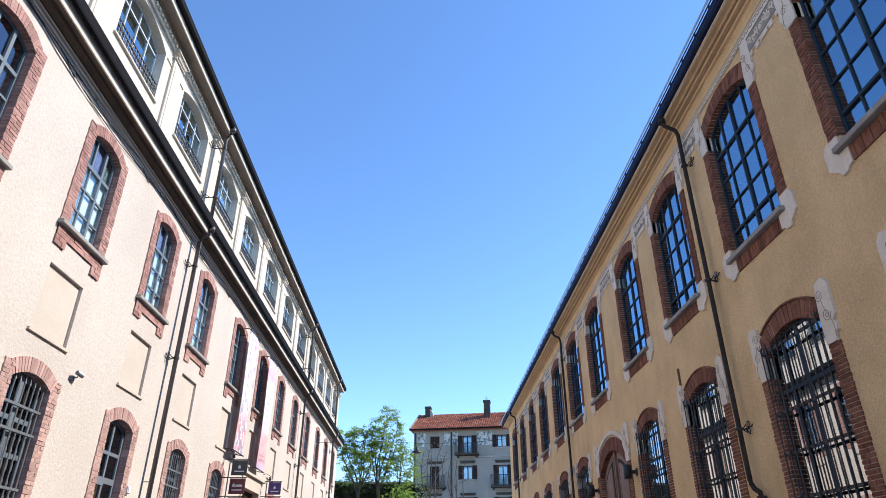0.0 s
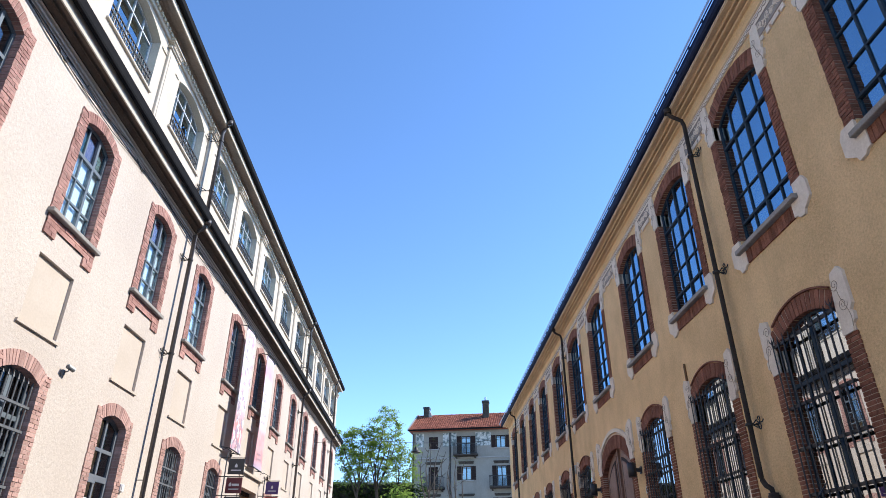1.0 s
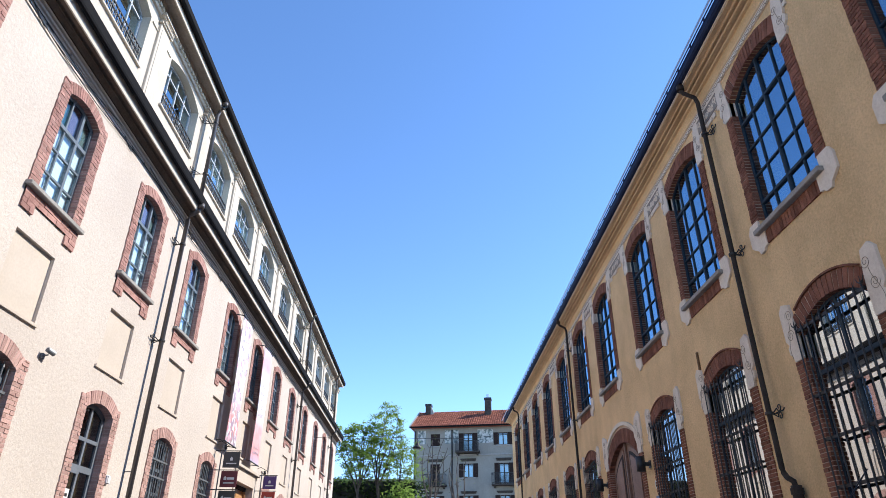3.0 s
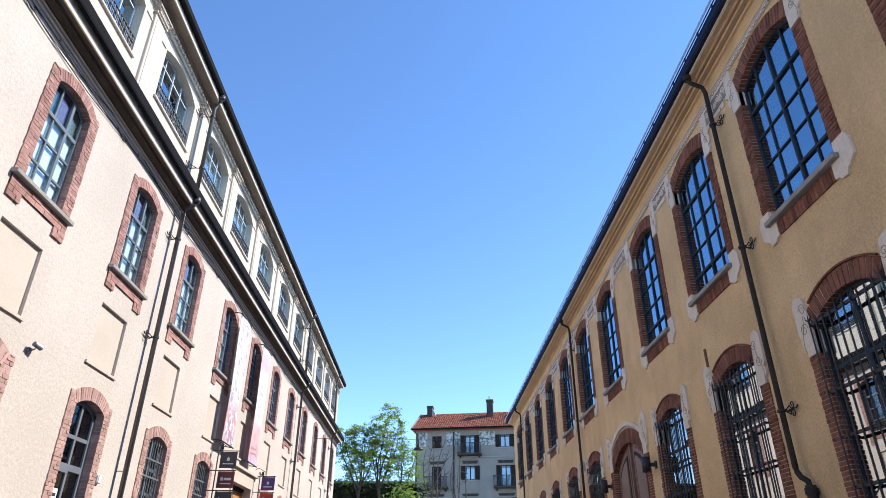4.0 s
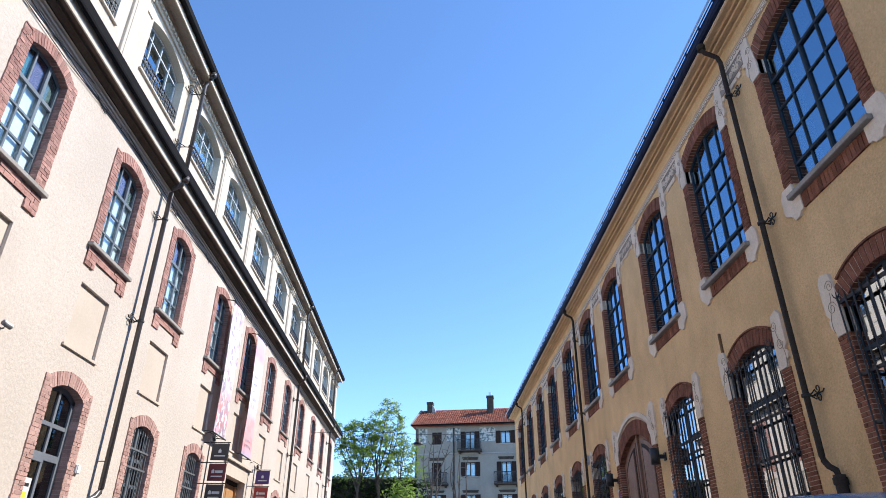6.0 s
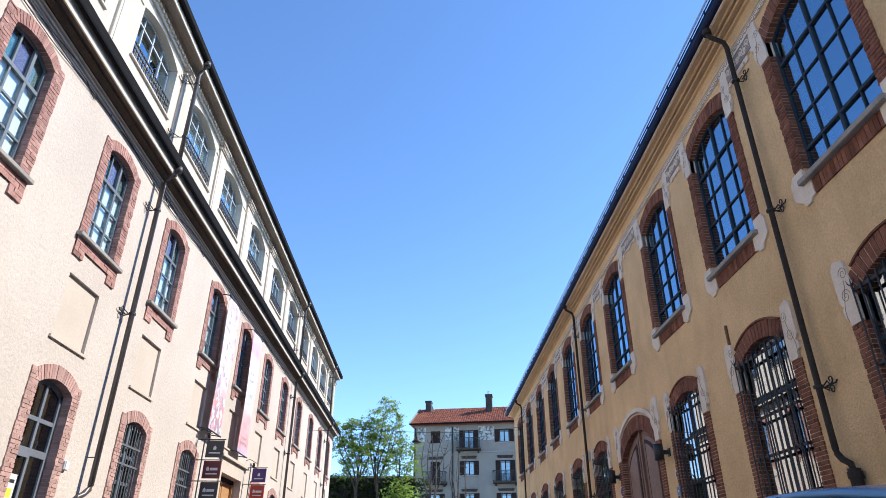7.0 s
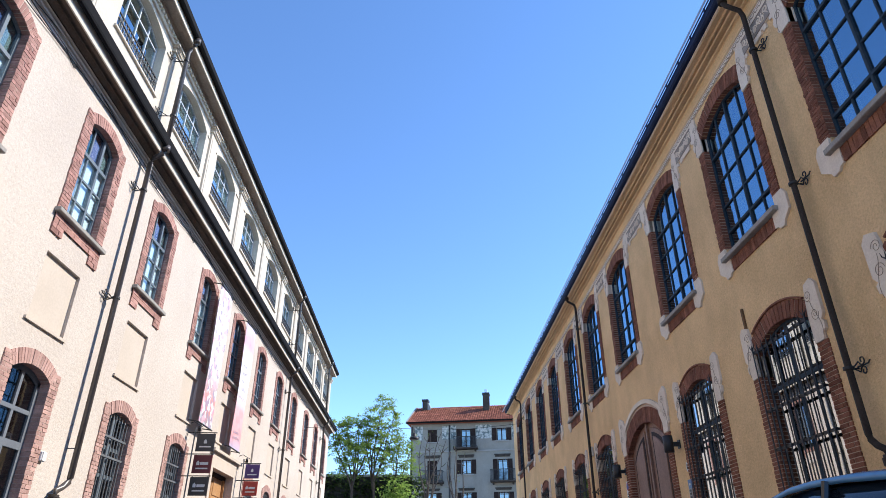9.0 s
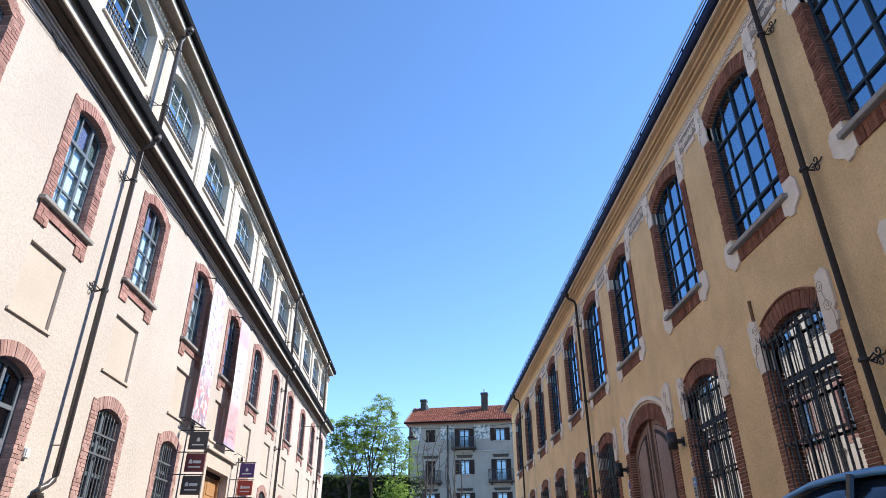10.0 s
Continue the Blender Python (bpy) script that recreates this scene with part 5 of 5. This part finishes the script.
for r, (zb, zt, zw) in enumerate(rows):
    for k, c in enumerate(cols):
        tall = (r, k) in TALL
        b = zb if tall else zw
        w = part("window", Mesh().box((c - 0.52, 0.12, b), (c - 0.44, 0.20, zt)).box((c + 0.44, 0.12, b), (c + 0.52, 0.20, zt)).box((c - 0.44, 0.12, zt - 0.08), (c + 0.44, 0.20, zt)).box((c - 0.05, 0.11, b), (c + 0.05, 0.20, zt - 0.08)).box((c - 0.44, 0.12, b), (c + 0.44, 0.20, b + 0.08)), M_SHUTTER, house, "dark framed window")
        for sg in (-1, 1):
            lo, hi = sorted((c + sg * 0.05, c + sg * 0.44))
            part("pane", Mesh().box((lo, 0.155, b + 0.08), (hi, 0.165, zt - 0.08)), M_GLASS_L, w)
            if (r, k) != (1, 0) and (r, k) != (0, 0):
                part("curtain", Mesh().box((lo, 0.22, b + 0.08), (hi, 0.23, zt - 0.25)), M_BLIND, w)
        open_shut = (r, k) not in ((0, 0), (1, 0))
        for sg in (-1, 1):
            lo, hi = sorted((c + sg * 0.54, c + sg * 1.02)) if open_shut else sorted((c + sg * 0.02, c + sg * 0.52))
            ya, yb = (-0.06, -0.01) if open_shut else (0.02, 0.07)
            sh = part("shutter", Mesh().box((lo, ya, b), (hi, yb, zt)), M_SHUTTER, house, "dark brown louvred shutter")
            z = b + 0.1
            while z < zt - 0.1:
                part("slat", Mesh().box((lo + 0.05, ya - 0.012, z), (hi - 0.05, ya, z + 0.035)), M_SHUTTER, sh)
                z += 0.16
        if tall:
            bal = part("balcony", Mesh().box((c - 1.28, -1.0, b - 0.22), (c + 1.28, 0, b - 0.08)).box((c - 1.1, -0.7, b - 0.42), (c - 0.95, 0, b - 0.22)).box((c + 0.95, -0.7, b - 0.42), (c + 1.1, 0, b - 0.22)), M_CHIM, house, "dark stone balcony with iron railing")
            for z in (b - 0.03, b + 0.95):
                part("rail", Mesh().box((c - 1.27, -1.0, z), (c + 1.27, -0.93, z + 0.06)), M_IRON, bal)
                for sg in (-1.25, 1.25):
                    part("rail", Mesh().box((c + sg - 0.02, -0.98, z), (c + sg + 0.02, 0, z + 0.04)), M_IRON, bal)
            for q in range(22):
                u = c - 1.25 + 2.5 * q / 21
                part("baluster", Mesh().box((u - 0.02, -0.98, b - 0.03), (u + 0.02, -0.94, b + 0.95)), M_IRON, bal)
        else:
            part("window_sill", Mesh().box((c - 0.75, -0.10, b - 0.12), (c + 0.75, 0.1, b)), M_HOUSE_TRIM, house)
        # hoods get the dark render so that their shade is in the colour
        if r == 1:
            part("window_hood", Mesh().box((c - 0.85, -0.16, zt + 0.38), (c + 0.85, 0, zt + 0.50)).box((c - 0.78, -0.08, zt + 0.22), (c + 0.78, 0, zt + 0.38)), M_CHIM, house, "window hood darkened in colour for shade")
        if r == 2:
            part("window_hood", Mesh().box((c - 0.85, -0.16, zt + 0.30), (c + 0.85, 0, zt + 0.42)).box((c - 0.78, -0.08, zt + 0.18), (c + 0.78, 0, zt + 0.30)), M_CHIM, house, "window hood darkened in colour for shade")
for z in (12.45, 6.2):
    part("string_course", Mesh().box((HX0 - 0.02, -0.09, z), (HX1, 0, z + 0.14)), M_HOUSE_TRIM, house)
m_fr, t_fr, b_fr = material("floral painted frieze")
_v = node(t_fr, "ShaderNodeTexVoronoi", Scale=2.6)
_n = node(t_fr, "ShaderNodeTexNoise", Scale=3.5, Detail=5.0)
_g = t_fr.nodes.new("ShaderNodeNewGeometry")
t_fr.links.new(_g.outputs["Position"], _v.inputs["Vector"])
t_fr.links.new(_g.outputs["Position"], _n.inputs["Vector"])
_r = t_fr.nodes.new("ShaderNodeValToRGB")
for e, p, c in zip((_r.color_ramp.elements[0], _r.color_ramp.elements[1], _r.color_ramp.elements.new(0.5)), (0.44, 0.54, 0.49), ((0.12, 0.16, 0.16), (0.66, 0.66, 0.60), (0.34, 0.37, 0.35))):
    e.position, e.color = p, (*c, 1)
t_fr.links.new(_n.outputs[0], _r.inputs[0])
t_fr.links.new(_r.outputs[0], b_fr.inputs["Base Color"])
edges = [HX0 + 0.4] + [c + d for c in cols for d in (-1.06, 1.06)] + [HX1 - 0.2]
for a, b in zip(edges[0::2], edges[1::2]):
    part("painted_frieze", Mesh().box((a, -0.015, 13.75), (b, 0.0, 15.2)), m_fr, house, "pale painted floral frieze")
part("rain_pipe", Mesh().tube([(2.78, -0.1, 15.2), (2.78, -0.1, 0)], 0.08, 8), M_IRON, house)
part("corner_pipe", Mesh().tube([(HX0 + 0.15, -0.1, 15.2), (HX0 + 0.15, -0.1, 0)], 0.07, 8), M_IRON, house)
roof = part("roof", Mesh().prism([(HX0 - 0.35, -0.75, 15.42), (HX0 - 0.35, -0.75, 15.52), (HX0 - 0.35, 4.5, 18.25), (HX0 - 0.35, 9.7, 15.52), (HX0 - 0.35, 9.7, 15.42)], (HX1 - HX0 + 0.7, 0, 0)), M_ROOF, house, "red clay tile roof")
part("gutter", Mesh().box((HX0 - 0.4, -0.90, 15.38), (HX1 + 0.3, -0.75, 15.52)), M_GUTTER, house)
tiles = Mesh()
slope = math.atan2(2.73, 5.25)
row = 0
d = 0.0
while d < 5.6:
    u = HX0 - 0.33
    while u < HX1:
        j = random.uniform(-0.015, 0.015)
        y_, z_ = -0.75 + d * math.cos(slope), 15.53 + d * math.sin(slope) + j
        y2, z2 = y_ + 0.42 * math.cos(slope), z_ + 0.42 * math.sin(slope) - 0.03
        tiles.face([(u, y_, z_), (u + 0.06, y_, z_ + 0.07), (u + 0.06, y2, z2 + 0.07), (u, y2, z2)])
        tiles.face([(u + 0.06, y_, z_ + 0.07), (u + 0.19, y_, z_ + 0.07), (u + 0.19, y2, z2 + 0.07), (u + 0.06, y2, z2 + 0.07)])
        tiles.face([(u + 0.19, y_, z_ + 0.07), (u + 0.24, y_, z_), (u + 0.24, y2, z2), (u + 0.19, y2, z2 + 0.07)])
        u += 0.25
    d += 0.36
tagged(part("roof_tiles", tiles, M_ROOF, roof), kind="stuff")
for x, y, zt, w in ((-0.62, 3.6, 19.05, 0.62), (6.55, 2.6, 19.3, 0.7), (10.4, 3.2, 19.0, 0.8)):
    ch = part("chimney", Mesh().box((x - w / 2, y, 15.9), (x + w / 2, y + 0.8, zt - 0.25)), M_CHIM, house, "dark rendered chimney")
    part("cap", Mesh().box((x - w / 2 - 0.06, y - 0.06, zt - 0.25), (x + w / 2 + 0.06, y + 0.86, zt)), M_IRON, ch)
part("verge", Mesh().prism([(HX0 - 0.42, -0.8, 15.40), (HX0 - 0.42, -0.8, 15.62), (HX0 - 0.42, 4.5, 18.36), (HX0 - 0.42, 4.5, 18.10)], (0.16, 0, 0)), M_HOUSE_TRIM, house, "pale verge board along the roof edge")
part("chimney_foot", Mesh().prism([(-0.31, 3.55, 17.7), (0.12, 3.55, 17.7), (-0.02, 3.55, 18.2), (-0.31, 3.55, 18.75)], (0, 0.9, 0)), M_HOUSE_TRIM, house, "pale rendered sloping chimney foot")
part("chimney_pot", Mesh().tube([(6.55, 3.0, 19.3), (6.55, 3.0, 19.75)], 0.18, 10), plain("shiny flue metal", (0.55, 0.55, 0.55), 0.3, 1.0), house)

# ---- trees at the end of the street ----


def leaves(tips, rng, per, size, reach):
    mm = Mesh()
    for p, r in tips:
        for k in range(per):
            c = p + Vector((rng.gauss(0, reach), rng.gauss(0, reach), rng.gauss(0, reach * 0.75)))
            a = Vector((rng.uniform(-1, 1), rng.uniform(-1, 1), rng.uniform(-0.6, 0.6))).normalized()
            b = a.cross(Vector((rng.uniform(-1, 1), rng.uniform(-1, 1), rng.uniform(-1, 1)))).normalized()
            s = size * rng.uniform(0.6, 1.3)
            mm.face([c - a * s, c - b * s * 0.45, c + a * s, c + b * s * 0.45])
    return mm


M_BARK_P = surface("pale grey bark", (0.07, 0.06, 0.05), (0.16, 0.14, 0.12), 0.95, 4.0, 30.0, 0.5, 0.02)


def bent(p, q, rng, sway, n=6):
    """A crooked way from p to q."""
    a, b = (Vector((rng.uniform(-1, 1), rng.uniform(-1, 1), rng.uniform(-0.5, 0.5))) * sway for _ in range(2))
    return [p.lerp(q, k / n) + a * math.sin(math.pi * k / n) + b * math.sin(2 * math.pi * k / n) * 0.6 for k in range(n + 1)]


def spring_tree(x, y, fork, middle, radii, limbs, clumps, seed, label, per=195, size=0.074, bark=None):
    """A forked trunk, crooked limbs and a loose crown of leaf clumps with sky between them."""
    rng = random.Random(seed)
    t = base("tree", x, y, 0, label=label, category="tree")
    wood, mid_v = Mesh(), Vector(middle)
    top_of_trunk = Vector((rng.uniform(-0.1, 0.1), 0, fork))
    wood.tube(bent(Vector((0, 0, 0)), top_of_trunk, rng, 0.12), 0.11, 8, 0.075)
    ways = []
    for k in range(limbs):
        a = 2 * math.pi * (k + rng.uniform(-0.25, 0.25)) / limbs
        end = mid_v + Vector((radii[0] * 0.75 * math.cos(a), radii[1] * 0.7 * math.sin(a), radii[2] * rng.uniform(0.15, 0.8)))
        way = bent(top_of_trunk - Vector((0, 0, rng.uniform(0, 0.8))), end, rng, 0.22, 9)
        wood.tube(way, 0.055, 7, 0.015)
        ways.append(way)
    tips = [(way[-1], 0.8) for way in ways]
    while len(tips) < clumps + limbs:
        p = Vector((rng.uniform(-1, 1), rng.uniform(-1, 1), rng.uniform(-1, 1)))
        if 0.25 < p.length < 1.0:
            c = mid_v + Vector((p.x * radii[0], p.y * radii[1], p.z * radii[2]))
            if all((c - q).length > 0.42 for q, w in tips):
                tips.append((c, rng.uniform(0.6, 1.25)))
                near = min((q for way in ways for q in way[3:]), key=lambda q: (q - c).length + (1.0 if q.z > c.z else 0.0))
                wood.tube(bent(near, c, rng, 0.10, 5), 0.026, 5, 0.008)
    part("trunk", wood, bark or M_BARK, t)
    crown = Mesh()
    for c, w in tips:
        for sub in range(5):
            hub = c + Vector((rng.gauss(0, 0.30), rng.gauss(0, 0.30), rng.gauss(0, 0.19))) * w
            for k in range(int(per * w / 5)):
                q = hub + Vector((rng.gauss(0, 0.13), rng.gauss(0, 0.13), rng.gauss(0, 0.075))) * w
                a = Vector((rng.uniform(-1, 1), rng.uniform(-1, 1), rng.uniform(-0.7, 0.3))).normalized()
                b = a.cross(Vector((rng.uniform(-0.6, 0.6), rng.uniform(-0.6, 0.6), 1))).normalized()
                e = size * rng.uniform(0.6, 1.3)
                crown.face([q - a * e, q - b * e * 0.5, q + a * e, q + b * e * 0.5])
    tagged(part("crown", crown, M_LEAF, t, "fresh green spring leaves in loose clumps"), kind="stuff")


spring_tree(-4.45, 44.5, 6.2, (-0.35, 0, 8.3), (1.6, 1.3, 2.0), 6, 50, 3, "forked tree with dense fresh green leaves")
spring_tree(-3.2, 45.0, 6.4, (0.35, 0, 9.0), (1.3, 1.3, 2.5), 7, 46, 8, "taller forked tree with loose spring leaves and gaps of sky")
spring_tree(-1.9, 46.0, 5.6, (0.4, 0, 7.6), (1.0, 1.0, 1.6), 4, 22, 15, "slim young tree with light green leaves", per=130)
spring_tree(0.25, 40.0, 4.3, (0.3, 0, 6.9), (0.95, 0.8, 1.9), 6, 24, 21, "nearly bare crooked tree with pale budding twigs", per=7, size=0.03, bark=M_BARK_P)
spring_tree(1.75, 40.6, 3.9, (0.1, 0, 6.1), (0.75, 0.7, 1.7), 5, 16, 27, "thin nearly bare crooked tree with opening buds", per=7, size=0.03, bark=M_BARK_P)

# ivy-covered boundary wall behind the trees
wall = base("garden_wall", 0, 50.0, 0, label="dark ivy-covered boundary wall behind the trees", category="wall")
part("masonry", Mesh().box((-13, 0, 0), (HX0 + 0.6, 0.4, 7.1)), surface("blackened garden masonry", (0.03, 0.03, 0.026), (0.055, 0.052, 0.045), 0.95, 1.5, 20.0, 0.4), wall)
part("coping", Mesh().box((-13, -0.08, 7.1), (HX0 + 0.6, 0.48, 7.25)), M_STONE, wall)
rng = random.Random(5)
pts = [(Vector((rng.uniform(-13, 0), rng.uniform(-0.35, 0.0), rng.uniform(0.3, 7.15) ** 1.0)), 0) for k in range(2200)]
tagged(part("ivy", leaves(pts, rng, 6, 0.13, 0.16), M_LEAF_D, wall, "dark green ivy leaves"), kind="stuff")
shr = base("shrub", -1.55, 45.2, 0, label="bushy green shrub below the trees", category="shrub")
pts = [(Vector((rng.gauss(0, 0.5), rng.gauss(0, 0.4), abs(rng.gauss(4.9, 0.85)))), 0) for k in range(190)]
tagged(part("foliage", leaves(pts, rng, 7, 0.12, 0.22), M_LEAF, shr), kind="stuff")
part("stems", Mesh().tube([(0, 0, 0), (0.1, 0, 2.0), (0.3, 0, 4.0)], 0.06, 6, 0.02), M_BARK, shr)

# ---- parked blue car beside the ochre wall ----
car = base("parked_car", 3.29, 6.38, 0, label="parked dark blue hatchback with glossy roof", category="car")
M_CAR = plain("metallic blue car paint", (0.10, 0.27, 0.48), 0.22, 0.15)
M_CARGLASS = plain("dark tinted car glass", (0.01, 0.014, 0.02), 0.05)
M_TYRE = plain("black tyre rubber", (0.02, 0.02, 0.02), 0.8)
M_RIM = plain("silver wheel rim", (0.5, 0.5, 0.52), 0.3, 0.9)


def ring_loft(sections, mat, name, parent, smooth=True, label=""):
    """Skin a row of closed outlines of equal length."""
    mm = Mesh()
    n = len(sections[0])
    for sec in sections:
        mm.v += [tuple(p) for p in sec]
    for i in range(len(sections) - 1):
        for j in range(n):
            k = (j + 1) % n
            mm.f.append((i * n + j, i * n + k, (i + 1) * n + k, (i + 1) * n + j))
    mm.f.append(tuple(reversed(range(n))))
    mm.f.append(tuple((len(sections) - 1) * n + j for j in range(n)))
    ob = part(name, mm, mat, parent, label)
    for f in ob.data.polygons:
        f.use_smooth = smooth
    return ob


def body_section(y, hw, z0, z1, r=0.16):
    out = []
    for k in range(24):
        a = 2 * math.pi * k / 24
        ca, sa = math.cos(a), math.sin(a)
        ex = 0.35
        out.append((hw * math.copysign(abs(ca) ** ex, ca), y, (z0 + z1) / 2 + (z1 - z0) / 2 * math.copysign(abs(sa) ** ex, sa)))
    return out


ring_loft([body_section(y, h, a, b) for y, h, a, b in ((-2.05, 0.62, 0.35, 0.75), (-1.98, 0.80, 0.26, 0.88), (-1.6, 0.86, 0.2, 0.95), (-0.6, 0.87, 0.2, 0.96), (0.6, 0.87, 0.2, 0.96), (1.4, 0.86, 0.2, 0.94), (1.9, 0.80, 0.25, 0.80), (2.05, 0.62, 0.35, 0.66))], M_CAR, "body", car)


def cabin_section(y, hb, ht, z0, z1, bow=0.05):
    pts = [(-hb, y, z0), (hb, y, z0), (ht + (hb - ht) * 0.35, y, z0 + (z1 - z0) * 0.6), (ht, y, z1 - 0.05)]
    n = 8
    pts += [(ht * math.cos(math.pi * k / n), y, z1 - 0.05 + (bow) * math.sin(math.pi * k / n)) for k in range(1, n)]
    pts += [(-ht, y, z1 - 0.05), (-(ht + (hb - ht) * 0.35), y, z0 + (z1 - z0) * 0.6)]
    return pts


ring_loft([cabin_section(y, 0.83 - 0.02 * abs(y), ht, 0.92, z) for y, ht, z in ((-1.8, 0.60, 1.0), (-1.5, 0.63, 1.16), (-0.8, 0.66, 1.29), (0.1, 0.67, 1.345), (0.4, 0.66, 1.335), (0.75, 0.65, 1.285), (1.1, 0.63, 1.18), (1.5, 0.58, 0.98))], M_CARGLASS, "glasshouse", car, label="dark tinted windows")


def roof_section(y, h, z):
    n = 10
    top = [(h * math.cos(math.pi * k / n), y, z + 0.055 * math.sin(math.pi * k / n)) for k in range(n + 1)]
    return top + [(a, b, c - 0.035) for a, b, c in reversed(top)]


ring_loft([roof_section(y, h, z) for y, h, z in ((-1.7, 0.62, 1.08), (-1.5, 0.645, 1.17), (-1.2, 0.665, 1.235), (-0.8, 0.685, 1.288), (-0.3, 0.69, 1.328), (0.1, 0.69, 1.34), (0.4, 0.688, 1.332), (0.75, 0.68, 1.288), (0.95, 0.67, 1.24), (1.1, 0.66, 1.195))], M_CAR, "roof", car)
for sg in (-1, 1):
    part("pillar", Mesh().tube([(sg * 0.66, 1.05, 1.20), (sg * 0.74, 1.5, 1.02), (sg * 0.78, 1.65, 0.93)], 0.035, 8), M_CAR, car, smooth=True)
    part("pillar", Mesh().tube([(sg * 0.69, -0.1, 1.32), (sg * 0.80, -0.1, 0.94)], 0.03, 8), M_CARGLASS, car)
    part("mirror", Mesh().box((sg * 0.98 - 0.09, 0.85, 0.95), (sg * 0.98 + 0.09, 0.97, 1.08)), M_CAR, car, bevel=0.03)
    for y in (-1.3, 1.3):
        wh = part("wheel", Mesh().tube([(sg * 0.70, y, 0.31), (sg * 0.88, y, 0.31)], 0.31, 24), M_TYRE, car)
        part("rim", Mesh().tube([(sg * 0.87, y, 0.31), (sg * 0.89, y, 0.31)], 0.20, 16), M_RIM, wh)
part("antenna", Mesh().tube([(0, -1.0, 1.38), (0, -1.3, 1.55)], 0.006, 5), M_BLACK, car)

# ---- pavements and kerbs along both buildings ----
for nm, x0, x1 in (("pavement_west", XL, XL + 1.25), ("pavement_east", XR - 0.35, XR)):
    pv = tagged(part(nm, Mesh().box((x0, Y0, 0), (x1, Y1 + 4, 0.10)), M_STONE), "grey stone pavement beside the building", "pavement", kind="structure")
    y = 0.0
    k = 0
    while y < 20 and k < 40:
        part("slab", Mesh().box((x0 + 0.02, y + 0.006, 0.1), (x1 - 0.02, y + 0.494, 0.112)), M_PAVE, pv)
        y, k = y + 0.5, k + 1
